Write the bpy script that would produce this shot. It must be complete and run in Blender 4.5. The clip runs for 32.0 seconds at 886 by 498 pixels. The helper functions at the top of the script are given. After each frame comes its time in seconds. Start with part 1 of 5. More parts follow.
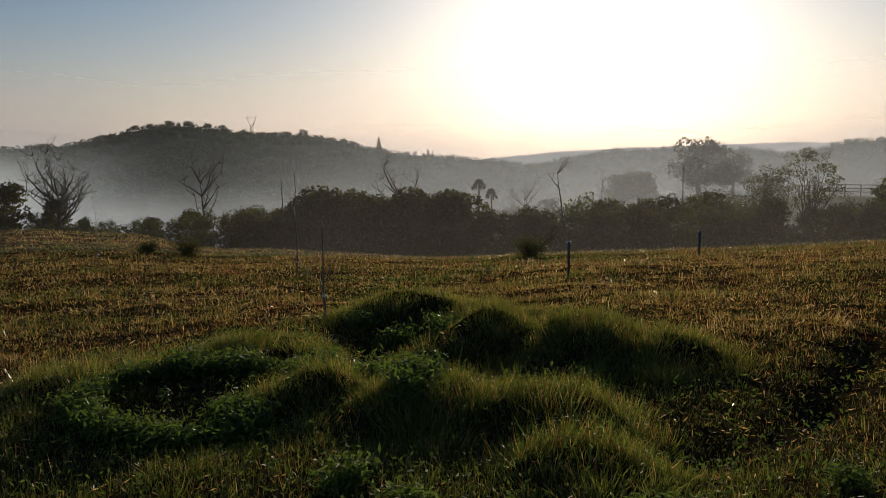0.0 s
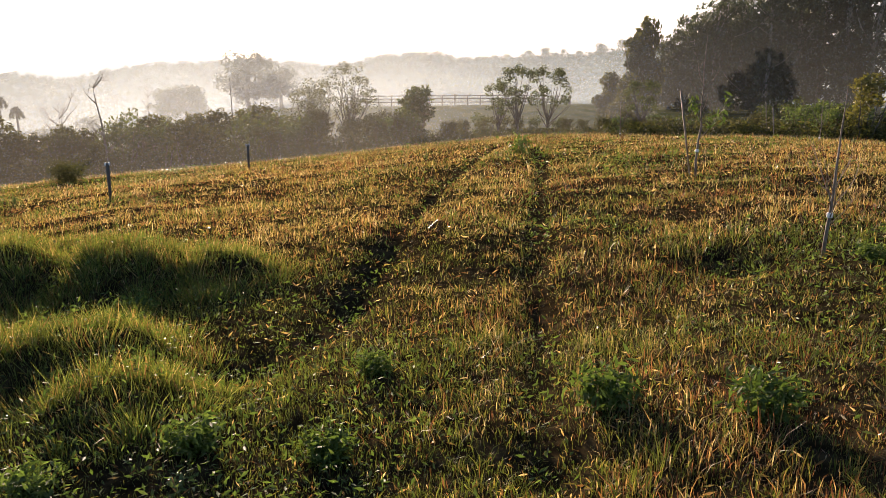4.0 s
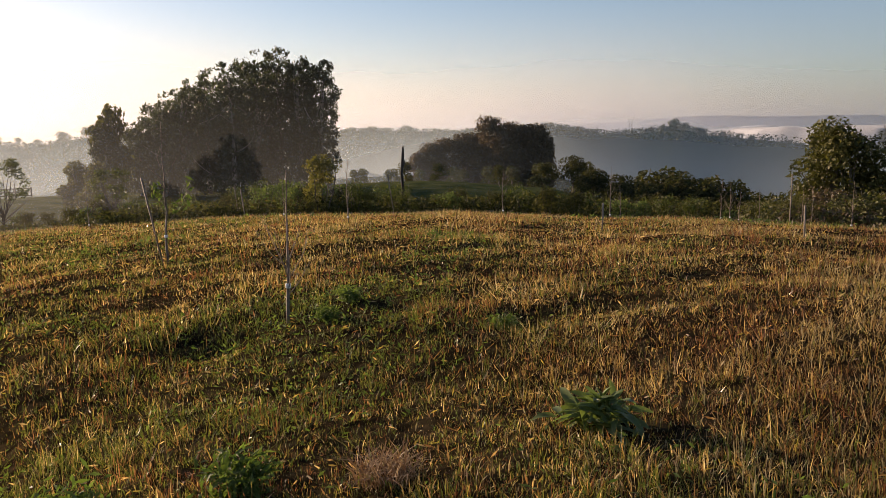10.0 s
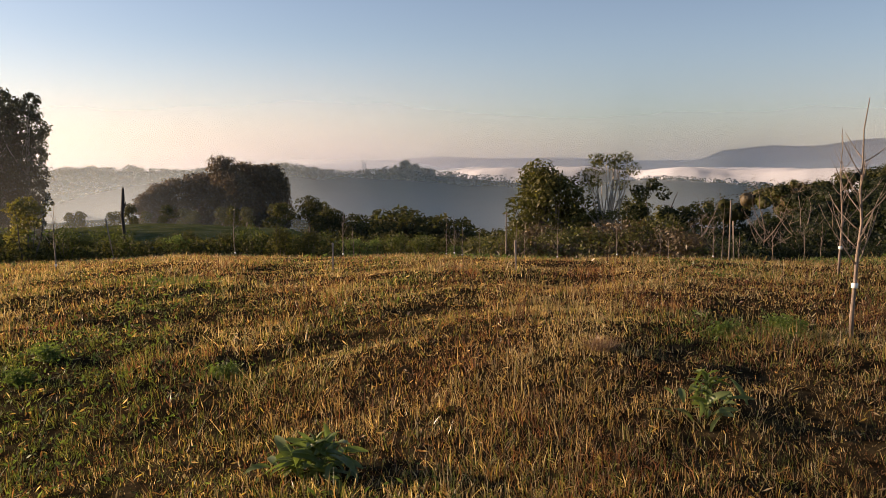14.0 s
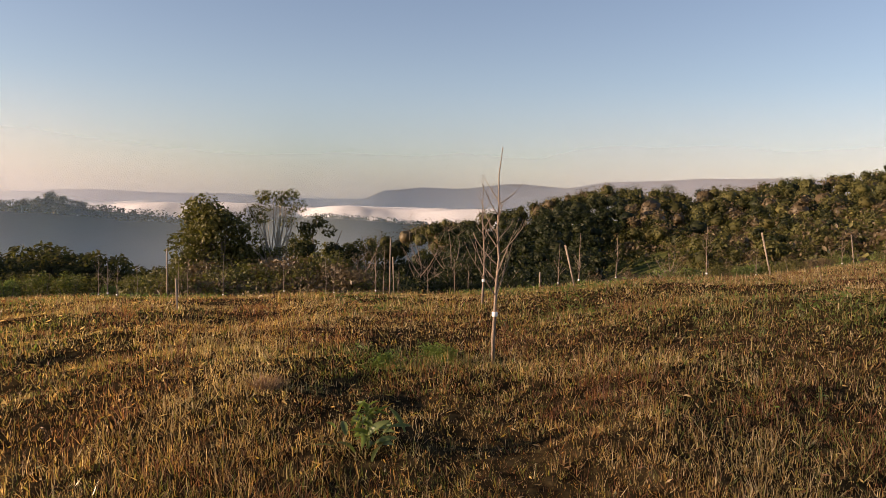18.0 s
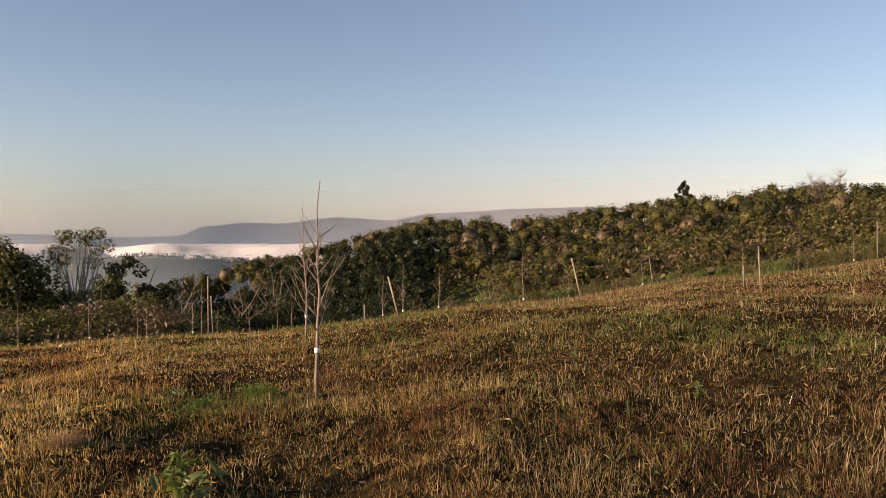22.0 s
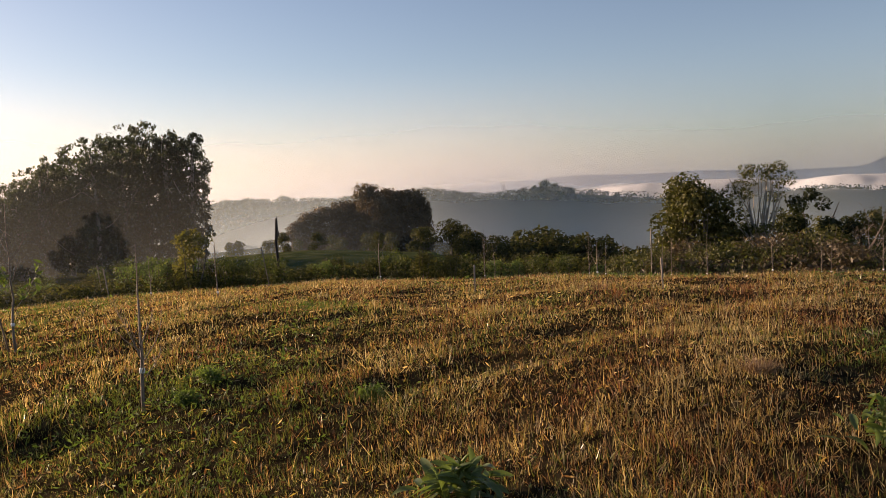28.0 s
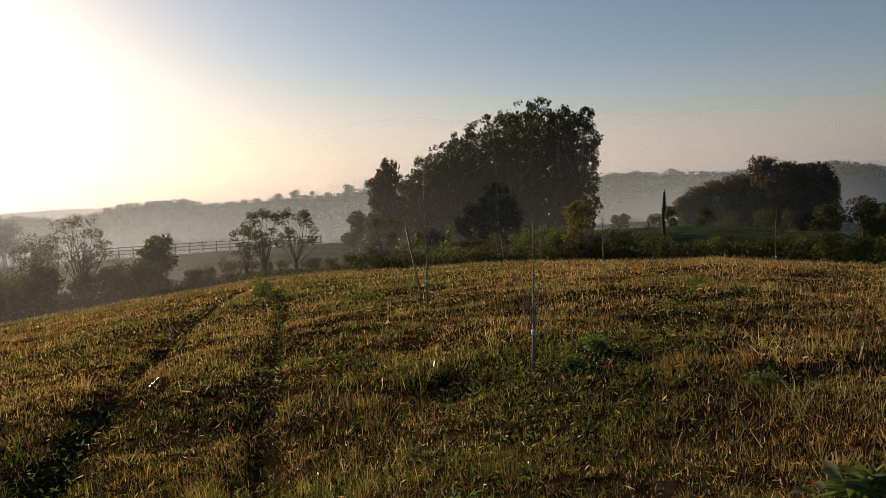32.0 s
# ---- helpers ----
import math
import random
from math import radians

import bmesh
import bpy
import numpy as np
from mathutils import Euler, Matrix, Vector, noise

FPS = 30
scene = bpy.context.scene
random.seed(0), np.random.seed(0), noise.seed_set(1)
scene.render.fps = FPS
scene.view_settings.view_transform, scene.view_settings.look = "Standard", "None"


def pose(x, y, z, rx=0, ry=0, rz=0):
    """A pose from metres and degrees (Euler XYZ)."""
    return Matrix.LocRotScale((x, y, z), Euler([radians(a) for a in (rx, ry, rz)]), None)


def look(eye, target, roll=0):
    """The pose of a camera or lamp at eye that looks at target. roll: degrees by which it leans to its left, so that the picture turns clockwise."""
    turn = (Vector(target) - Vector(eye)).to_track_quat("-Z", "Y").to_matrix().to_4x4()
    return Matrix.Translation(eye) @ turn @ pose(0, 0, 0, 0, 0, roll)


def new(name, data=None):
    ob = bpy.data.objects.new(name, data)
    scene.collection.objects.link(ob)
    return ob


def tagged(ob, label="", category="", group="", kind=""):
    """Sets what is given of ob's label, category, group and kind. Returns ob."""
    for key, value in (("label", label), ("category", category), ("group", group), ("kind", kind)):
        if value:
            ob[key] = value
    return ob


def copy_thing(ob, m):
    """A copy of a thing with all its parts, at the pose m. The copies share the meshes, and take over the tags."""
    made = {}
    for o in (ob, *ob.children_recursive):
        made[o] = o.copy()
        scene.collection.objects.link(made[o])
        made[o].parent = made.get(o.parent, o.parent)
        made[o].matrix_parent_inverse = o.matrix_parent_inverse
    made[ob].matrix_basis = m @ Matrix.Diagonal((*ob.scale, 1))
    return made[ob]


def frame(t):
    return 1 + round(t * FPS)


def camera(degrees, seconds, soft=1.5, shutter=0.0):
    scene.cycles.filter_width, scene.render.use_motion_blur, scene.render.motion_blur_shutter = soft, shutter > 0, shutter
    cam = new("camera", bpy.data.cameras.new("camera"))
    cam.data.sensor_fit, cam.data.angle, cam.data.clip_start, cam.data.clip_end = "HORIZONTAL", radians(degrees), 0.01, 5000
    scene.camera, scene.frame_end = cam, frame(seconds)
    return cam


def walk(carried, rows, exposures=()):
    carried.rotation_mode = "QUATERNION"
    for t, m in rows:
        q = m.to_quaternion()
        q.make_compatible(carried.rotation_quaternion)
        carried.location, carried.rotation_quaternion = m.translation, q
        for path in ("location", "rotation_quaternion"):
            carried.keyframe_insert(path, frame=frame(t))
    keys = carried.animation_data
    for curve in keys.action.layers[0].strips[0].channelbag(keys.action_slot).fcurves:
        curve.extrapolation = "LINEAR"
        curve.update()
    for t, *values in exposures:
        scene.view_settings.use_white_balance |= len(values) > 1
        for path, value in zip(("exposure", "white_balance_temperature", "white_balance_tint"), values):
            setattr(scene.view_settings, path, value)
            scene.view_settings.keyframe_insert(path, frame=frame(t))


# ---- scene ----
cam = camera(58.34, 32.0, soft=.75)
METRES, EYE, TILT, LEAN, TURN = 0.993, 1.65, -4.033, -2.958, 21.804
ROWS = [
    (0.0, 0.0, 0.0, 0.0, 0.0812, -4.4808, 3.9466),
    (0.5, 0.0248, 0.0156, 0.0077, -1.9536, -6.4018, 4.3907),
    (1.0, 0.0487, 0.036, 0.0044, -5.7084, -8.1029, 4.6948),
    (1.5, 0.0758, 0.0526, -0.0055, -10.4717, -9.1195, 4.585),
    (2.0, 0.1069, 0.0642, -0.0094, -14.475, -9.8361, 4.9652),
    (2.5, 0.1355, 0.0686, -0.0156, -17.9217, -10.695, 5.1721),
    (3.0, 0.1637, 0.0691, -0.0214, -22.4084, -11.4939, 4.8989),
    (3.5, 0.1887, 0.0674, -0.0241, -27.1708, -12.3241, 4.5633),
    (4.0, 0.216, 0.0646, -0.0265, -31.2832, -12.9044, 4.4378),
    (4.5, 0.2486, 0.07, -0.0274, -36.3613, -13.8348, 4.618),
    (6.5, 0.3019, 0.0655, -0.0382, -45.3741, -12.2794, 5.0943),
    (7.0, 0.3225, 0.0552, -0.0397, -48.737, -11.8239, 5.1384),
    (7.5, 0.3356, 0.0425, -0.0382, -51.5098, -11.0285, 5.2124),
    (8.0, 0.3515, 0.0287, -0.0394, -54.4226, -10.4531, 5.2165),
    (8.5, 0.371, 0.0205, -0.0424, -57.5828, -10.4786, 5.1368),
    (9.0, 0.3847, 0.0206, -0.0407, -60.7729, -10.1741, 5.1471),
    (9.5, 0.4041, 0.0069, -0.0449, -63.563, -10.2297, 5.1973),
    (10.0, 0.4206, -0.0219, -0.0454, -67.7132, -10.0152, 5.0976),
    (10.5, 0.4376, -0.0539, -0.0447, -71.0728, -9.9901, 5.1549),
    (11.0, 0.4498, -0.077, -0.0465, -74.6924, -9.6651, 5.1322),
    (11.5, 0.4589, -0.0853, -0.0477, -76.912, -9.39, 4.9994),
    (12.0, 0.4699, -0.102, -0.0478, -78.6716, -9.195, 4.8267),
    (12.5, 0.475, -0.1211, -0.049, -79.7389, -8.9349, 4.6362),
    (13.0, 0.4817, -0.1411, -0.0467, -81.0162, -8.7348, 4.5958),
    (13.5, 0.4875, -0.1548, -0.0475, -83.7135, -8.7347, 4.4553),
    (15.5, 0.5037, -0.1737, -0.0483, -93.533, -8.0352, 3.2451),
    (16.0, 0.5125, -0.1791, -0.0492, -96.0787, -7.731, 3.0122),
    (16.5, 0.5192, -0.1855, -0.0481, -99.8544, -7.4368, 2.6993),
    (17.0, 0.526, -0.1947, -0.0523, -102.44, -7.4327, 2.3764),
    (17.5, 0.5305, -0.199, -0.0562, -106.4403, -7.3169, 1.8664),
    (18.0, 0.536, -0.2055, -0.0601, -109.9906, -7.2111, 1.4764),
    (18.5, 0.5456, -0.2213, -0.0605, -114.7809, -7.1153, 1.0565),
    (19.0, 0.5524, -0.2429, -0.0644, -120.2713, -6.9395, 0.6165),
    (19.5, 0.5561, -0.2614, -0.0661, -125.8563, -5.8961, 0.0906),
    (20.0, 0.5549, -0.2605, -0.0632, -129.2214, -5.2327, 0.0746),
    (20.5, 0.5531, -0.2651, -0.0631, -129.2604, -4.9446, 0.4014),
    (21.0, 0.5535, -0.2712, -0.0639, -128.3394, -4.9464, 0.8483),
    (21.5, 0.5547, -0.2715, -0.0686, -125.8784, -5.2382, 1.4451),
    (22.0, 0.559, -0.2611, -0.0644, -122.7375, -5.2401, 2.0919),
    (22.5, 0.5576, -0.2489, -0.0621, -119.1871, -5.0919, 2.6666),
    (23.0, 0.555, -0.237, -0.0594, -115.6868, -5.2537, 3.4013),
    (23.5, 0.5518, -0.2349, -0.0548, -112.4465, -5.2155, 4.2059),
    (24.0, 0.5485, -0.225, -0.0531, -109.1862, -5.1974, 4.8906),
    (24.5, 0.5403, -0.1934, -0.0502, -104.015, -5.6044, 5.4136),
    (26.5, 0.5254, -0.1713, -0.0471, -89.0653, -6.6149, 6.4644),
    (27.0, 0.5194, -0.1717, -0.0489, -84.2451, -6.2444, 6.679),
    (27.5, 0.525, -0.1727, -0.0498, -79.6749, -6.3539, 6.9536),
    (28.0, 0.5249, -0.1636, -0.0518, -76.5647, -6.2033, 6.9782),
    (28.5, 0.5255, -0.1597, -0.0484, -73.3985, -6.0105, 6.9748),
    (29.0, 0.5274, -0.1576, -0.0509, -70.1622, -5.9276, 6.9613),
    (29.5, 0.5291, -0.1533, -0.0563, -65.296, -5.7548, 7.0578),
    (30.0, 0.5343, -0.1499, -0.0557, -61.2398, -5.442, 7.2544),
    (30.5, 0.5392, -0.1467, -0.0587, -58.1412, -5.2231, 7.3833),
    (31.0, 0.5394, -0.1356, -0.0582, -54.7925, -5.0042, 7.3722),
    (31.5, 0.5385, -0.12, -0.0522, -51.9439, -4.8553, 7.2411),
    (32.0, 0.5312, -0.1066, -0.0536, -49.0152, -4.7264, 7.01),
]
# seconds, stops, white balance in kelvin and its tint
EXPOSURES = [(0, -.84, 6400, 15), (1, -.27, 6450, 16), (2, .26, 6550, 18), (3, .72, 6750, 20), (4, .97, 6850, 22), (6.5, .63, 7050, 22), (8, .46, 7250, 22), (9, .5, 7250, 23), (11, .62, 7500, 25), (13, .71, 7650, 26), (16, .84, 7850, 27), (19, .89, 8100, 28), (24.5, .89, 8050, 28), (27, .72, 7800, 26), (28, .62, 7700, 26), (30, .15, 7400, 21), (31, .02, 7400, 20), (32, -.22, 7250, 19)]
walk(cam, [(t, pose(0, 0, EYE, TILT, LEAN, TURN) @ pose(METRES * x, METRES * y, METRES * z, 90 + pitch, roll, yaw)) for t, x, y, z, yaw, pitch, roll in ROWS], EXPOSURES)

# ---- light ----
SUN_AZ, SUN_EL = -10.4, 9.5
world = bpy.data.worlds.new("morning_sky")
scene.world = world
world.use_nodes = True
wn = world.node_tree.nodes
sky = wn.new("ShaderNodeTexSky")
sky.sky_type = "NISHITA"
sky.sun_disc = False
sky.sun_elevation, sky.sun_rotation = radians(SUN_EL), radians(SUN_AZ)
sky.altitude, sky.air_density, sky.dust_density, sky.ozone_density = 900, .95, 1.4, 2.2
# morning haze takes the yellow out of the glow round the sun and leaves the blue of the open sky
pale, split, warm, share, span = (wn.new("ShaderNode" + kind) for kind in ("HueSaturation", "SeparateColor", "Math", "Math", "MapRange"))
warm.operation, share.operation = "SUBTRACT", "DIVIDE"
sky_links = world.node_tree.links
sky_links.new(sky.outputs[0], split.inputs[0])
sky_links.new(split.outputs[0], warm.inputs[0])
sky_links.new(split.outputs[2], warm.inputs[1])
sky_links.new(warm.outputs[0], share.inputs[0])
sky_links.new(split.outputs[0], share.inputs[1])
sky_links.new(share.outputs[0], span.inputs["Value"])
for key, value in (("From Min", -.2), ("From Max", .6), ("To Min", 1.0), ("To Max", .72)):
    span.inputs[key].default_value = value
sky_links.new(span.outputs[0], pale.inputs["Saturation"])
sky_links.new(sky.outputs[0], pale.inputs["Color"])
sky_links.new(pale.outputs[0], wn["Background"].inputs["Color"])
wn["Background"].inputs["Strength"].default_value = 0.115
sun = new("sun", bpy.data.lights.new("sun", "SUN"))
sun.data.energy, sun.data.angle, sun.data.color = 5.0, radians(0.6), (1.0, 0.83, 0.62)
SUN_WAY = (math.sin(radians(SUN_AZ)) * math.cos(radians(SUN_EL)), math.cos(radians(SUN_AZ)) * math.cos(radians(SUN_EL)), math.sin(radians(SUN_EL)))
sun.matrix_basis = look((0, 0, 0), [-c for c in SUN_WAY])

# ---- ground shape ----
# a brow of a hill: a slope that rises towards azimuth 122 and rounds off with distance; beyond it valleys and ridges
BROW = [(-180, .0010), (-60, -.0006), (-50, -.0005), (-44, -.0002), (-37, .00045), (-20, .0013), (0, .00145), (15, .00125), (30, .0017), (45, .0025), (60, .0036), (75, .0047), (90, .0051), (105, .0041), (120, .0027), (135, .00138), (180, .0010)]
RINGS = []


def ring(r, heights):
    az, z = np.array(heights, float).T
    RINGS.append((r, az, z))


ring(60, [(-60, -5), (-50, -6), (-40, -8), (-30, -10), (0, -8), (15, -6.5), (30, -5), (45, -5), (60, -8.5), (75, -10), (90, -9), (105, -5), (120, -2), (140, 1.5)])
ring(85, [(-60, -18), (-30, -16), (-15, -10), (-5, -7), (5, -5.5), (20, -5), (38, -4.5), (45, -4.2), (54, -5), (62, -14), (80, -20), (92, -12), (105, -4), (120, 0), (140, 5)])
ring(120, [(-60, -26), (-30, -24), (-15, -12), (0, -8), (20, -8), (38, -8), (54, -9), (62, -20), (80, -30), (92, -11), (105, -2), (120, 2.5), (140, 8)])
ring(165, [(-60, -32), (-30, -30), (-10, -20), (20, -18), (40, -11), (54, -12), (65, -32), (78, -24), (85, -11), (92, -5), (96, -2.5), (100, -.3), (110, .5), (120, 3.5), (128, 4.5), (140, 9)])
ring(260, [(-60, -48), (-30, -46), (0, -36), (40, -34), (60, -40), (85, -36), (92, -22), (105, -12), (140, -4)])
ring(500, [(-60, -6), (-50, -4.5), (-46.7, -3.2), (-43.4, 2.7), (-42.5, 5.8), (-40, 7.8), (-37.1, 4.2), (-35.6, 1.3), (-31.4, -.3), (-29, -3.8), (-26.6, -10.3), (-24.2, -13.8), (-21.4, -15.3), (-18.6, -17.8), (-15.3, -21), (-11.4, -15.3), (-9, -12.8), (-5.3, -11.8), (-2, -12), (.2, -13.3), (1.5, -15.8), (3.4, -13.3), (5.3, -8.8), (9.4, -7.3), (10.9, -10.8), (13.9, -9.8), (17, -7.4), (19, -8.8), (22, -4), (39, -1.3), (46.7, -2), (53, 1.2), (54.3, .2), (56.2, -2.4), (57.8, -3.9), (61, -2.2), (62.1, -.6), (64.6, -5.6), (67.3, -7.6), (70.6, -10.5), (75, -10.5), (80.5, -7), (85.4, -10.4), (92, -16), (140, -15)])
ring(900, [(-60, -75), (0, -75), (40, -50), (60, -75), (140, -60)])
ring(1500, [(-60, -90), (0, -90), (40, -40), (60, -55), (140, -50)])
ring(2500, [(-60, -60), (-40, -70), (-20, -105), (-13, -70), (-7, -60), (2, -50), (7, -60), (12, -85), (38, -70), (46, -30), (54, 4), (58, 9), (62, 26), (65.4, 29), (69, 25), (73.5, 28), (77, 20), (82.2, 14), (84, 47), (87, 61), (89.4, 57), (93.4, 78), (97.1, 67), (100, 87), (107.6, 102), (112, 103), (125, 85), (140, 60)])
ring(4800, [(-60, -190), (-20, -230), (-10, -190), (10, -190), (38, -160), (50, -60), (56, -10), (70, 20), (100, 60), (140, 20)])


def smooth(a, b, x):
    u = np.clip((x - a) / (b - a), 0, 1)
    return u * u * (3 - 2 * u)


def around(az, knots_az, values):
    """Values round the compass, eased between the knots."""
    az = np.clip(az, knots_az[0], knots_az[-1])
    i = np.clip(np.searchsorted(knots_az, az, side="right") - 1, 0, len(knots_az) - 2)
    u = np.clip((az - knots_az[i]) / (knots_az[i + 1] - knots_az[i]), 0, 1)
    u = u * u * (3 - 2 * u) * .6 + u * .4
    return values[i] * (1 - u) + values[i + 1] * u


# lush mounds (x, y, radius, height), shaded hollows (x, y, radius) and two old wheel tracks in the field
MOUNDS = [(-1.5, 7.3, .75, .28), (-2.5, 7.45, .65, .28), (-.75, 7.35, .5, .18), (-1.35, 5.0, .6, .23), (-2.2, 5.1, .6, .26), (-3.2, 5.4, .55, .2), (-4.3, 9.4, .8, .26), (-3.2, 9.3, .5, .16), (-4.7, 6.7, .7, .2), (-.85, 4.2, .4, .15), (-5.6, 5.3, .6, .15)]
HOLLOWS = [(-1.7, 6.3, .5), (-3.0, 6.4, .4), (-3.9, 8.3, .5), (.45, 6.25, .35), (.95, 7.8, .3), (-3.6, 4.5, .5), (-.3, 4.9, .35), (2.1, 11.5, .5), (6.1, 10.5, .5), (8.6, .5, .7), (12.5, 9.5, .5), (5.2, 4.0, .35), (3.6, 5.9, .35), (11.5, 3.2, .6), (9.2, -2.6, .5), (-6.5, 12, .6)]
TRACKS = [((.2, 5.4), (.5, 6.3), (.9, 7.7), (1.4, 9.7), (2.29, 12.8), (4.6, 19.4), (5.2, 21)), ((1.1, 2.9), (1.28, 3.6), (1.66, 4.9), (2.03, 6.2), (3.0, 9.6), (4.6, 14.9), (5.7, 19))]


def segment_distance(x, y, pts):
    d = np.full(np.shape(x), 9.0)
    for (ax, ay), (bx, by) in zip(pts, pts[1:]):
        u = np.clip(((x - ax) * (bx - ax) + (y - ay) * (by - ay)) / ((bx - ax) ** 2 + (by - ay) ** 2), 0, 1)
        d = np.minimum(d, np.hypot(x - ax - u * (bx - ax), y - ay - u * (by - ay)))
    return d


def mound_at(x, y):
    m = np.zeros(np.shape(x))
    for mx, my, mr, mh in MOUNDS:
        m = np.maximum(m, np.exp(-(((x - mx) ** 2 + (y - my) ** 2) / mr ** 2) ** 1.4))
    return m


def mound_rise(x, y):
    h = np.zeros(np.shape(x))
    for mx, my, mr, mh in MOUNDS:
        d = math.hypot(mx, my)
        along, aside = (x * mx + y * my) / d - d, (x * my - y * mx) / d
        h = np.maximum(h, mh * np.exp(-((along / np.where(along < 0, .62 * mr, 1.5 * mr)) ** 2 + (aside / mr) ** 2) ** 1.5))
    return h


def hollow_at(x, y):
    h = np.zeros(np.shape(x))
    for hx, hy, hr in HOLLOWS:
        h = np.maximum(h, np.exp(-((x - hx) ** 2 + (y - hy) ** 2) / hr ** 2))
    return h


LUMPS = [(math.cos(a * 2.4) * f, math.sin(a * 2.4) * f, a * 1.7, f ** -.85) for a, f in ((1, .55), (2, .8), (3, 1.3), (4, 1.9), (5, 2.9), (6, 4.1), (7, 6.3), (8, 8.5))]


def lumps(x, y):
    """Uneven tussocky soil, about -1 to 1."""
    return sum(w * np.sin(x * a + y * b + p + 1.3 * np.sin(x * b * .4 - y * a * .6)) for a, b, p, w in LUMPS) / 3.6


def dip_at(x, y):
    """Small dips between the tussocks of the field, 0 to 1."""
    return smooth(.35, .95, lumps(x * 1.9 + 5, y * 1.9 - 3)) * (1 - smooth(9, 17, np.hypot(x, y)))


def ground(x, y):
    x, y = np.asarray(x, float), np.asarray(y, float)
    r, az = np.hypot(x, y), np.degrees(np.arctan2(x, y))
    s = .0875 * np.cos(np.radians(az - 122))
    ka, kv = np.array(BROW).T
    k = around(az, ka, kv)
    reach = np.where(k > 1e-4, (s + .22) / np.maximum(2 * k, 2e-4), 1e4)
    rr = np.minimum(r, reach)
    near = s * rr - k * rr * rr - .22 * (r - rr) + .1 * lumps(x, y) * (1 - .6 * smooth(10, 22, r))
    track = np.minimum(segment_distance(x, y, TRACKS[0]), segment_distance(x, y, TRACKS[1]))
    near = near - .06 * dip_at(x, y) + mound_rise(x, y) * (1 + .45 * lumps(x * 3.4, y * 3.4)) - .1 * hollow_at(x, y) - .085 * np.exp(-(track / .15) ** 2) + .03 * lumps(x * 2.7, y * 2.7) * (1 - smooth(10, 20, r))
    lr = np.log(np.maximum(r, 1))
    far = around(az, RINGS[0][1], RINGS[0][2])
    for (r0, _, _), (r1, a1, z1) in zip(RINGS, RINGS[1:]):
        u = smooth(math.log(r0), math.log(r1), lr)
        far = far * (1 - u) + around(az, a1, z1) * u
    far = far + np.clip((r - 100) / 400, 0, 1) * 1.0 * lumps(x * .05, y * .05)
    u = smooth(42, 75, r)
    return near * (1 - u) + far * u


# ---- end of ground shape ----
def at(az, r, up=0.0):
    """A place on the ground, by azimuth from +y towards +x and distance."""
    x, y = r * math.sin(radians(az)), r * math.cos(radians(az))
    return Vector((x, y, float(ground(x, y)) + up))


# ---- materials ----
def ramp_node(nt, stops):
    ramp = nt.nodes.new("ShaderNodeValToRGB")
    e = ramp.color_ramp.elements
    while len(e) < len(stops):
        e.new(.5)
    for i, (p, c) in enumerate(stops):
        e[i].position, e[i].color = p, (*c, 1)
    return ramp


def blank(name):
    m = bpy.data.materials.new(name)
    m.use_nodes = True
    return m, m.node_tree, m.node_tree.nodes["Principled BSDF"], m.node_tree.nodes["Material Output"]


def leaf_material(name, stops, rough=.45, through_light=.4, glow=(1.15, 1.25, .6), spec=.5, dewy=False):
    """Thin leaves or blades: each one its own tint, lit through from behind."""
    m, nt, p, out = blank(name)
    geo = nt.nodes.new("ShaderNodeNewGeometry")
    info = nt.nodes.new("ShaderNodeObjectInfo")
    add = nt.nodes.new("ShaderNodeMath")
    add.operation = "MULTIPLY_ADD"
    add.inputs[1].default_value = .8
    sub = nt.nodes.new("ShaderNodeMath")
    sub.operation = "MULTIPLY"
    sub.inputs[1].default_value = .2
    nt.links.new(info.outputs["Random"], sub.inputs[0])
    nt.links.new(geo.outputs["Random Per Island"], add.inputs[0])
    nt.links.new(sub.outputs[0], add.inputs[2])
    ramp = ramp_node(nt, stops)
    nt.links.new(add.outputs[0], ramp.inputs[0])
    nt.links.new(ramp.outputs[0], p.inputs["Base Color"])
    p.inputs["Roughness"].default_value = rough
    p.inputs["Specular IOR Level"].default_value = spec
    if dewy:
        # wet blades shine, dry ones are dull
        wet = ramp_node(nt, [(.0, (.16,) * 3), (.12, (.3,) * 3), (.3, (rough,) * 3), (1, (rough + .2,) * 3)])
        turn = nt.nodes.new("ShaderNodeMath")
        turn.operation = "FRACT"
        mul7 = nt.nodes.new("ShaderNodeMath")
        mul7.operation = "MULTIPLY"
        mul7.inputs[1].default_value = 7.3
        nt.links.new(geo.outputs["Random Per Island"], mul7.inputs[0])
        nt.links.new(mul7.outputs[0], turn.inputs[0])
        nt.links.new(turn.outputs[0], wet.inputs[0])
        nt.links.new(wet.outputs[0], p.inputs["Roughness"])
    tr = nt.nodes.new("ShaderNodeBsdfTranslucent")
    mul = nt.nodes.new("ShaderNodeVectorMath")
    mul.operation = "MULTIPLY"
    mul.inputs[1].default_value = glow
    nt.links.new(ramp.outputs[0], mul.inputs[0])
    nt.links.new(mul.outputs[0], tr.inputs["Color"])
    mix = nt.nodes.new("ShaderNodeMixShader")
    mix.inputs[0].default_value = through_light
    nt.links.new(p.outputs[0], mix.inputs[1])
    nt.links.new(tr.outputs[0], mix.inputs[2])
    nt.links.new(mix.outputs[0], out.inputs["Surface"])
    return m


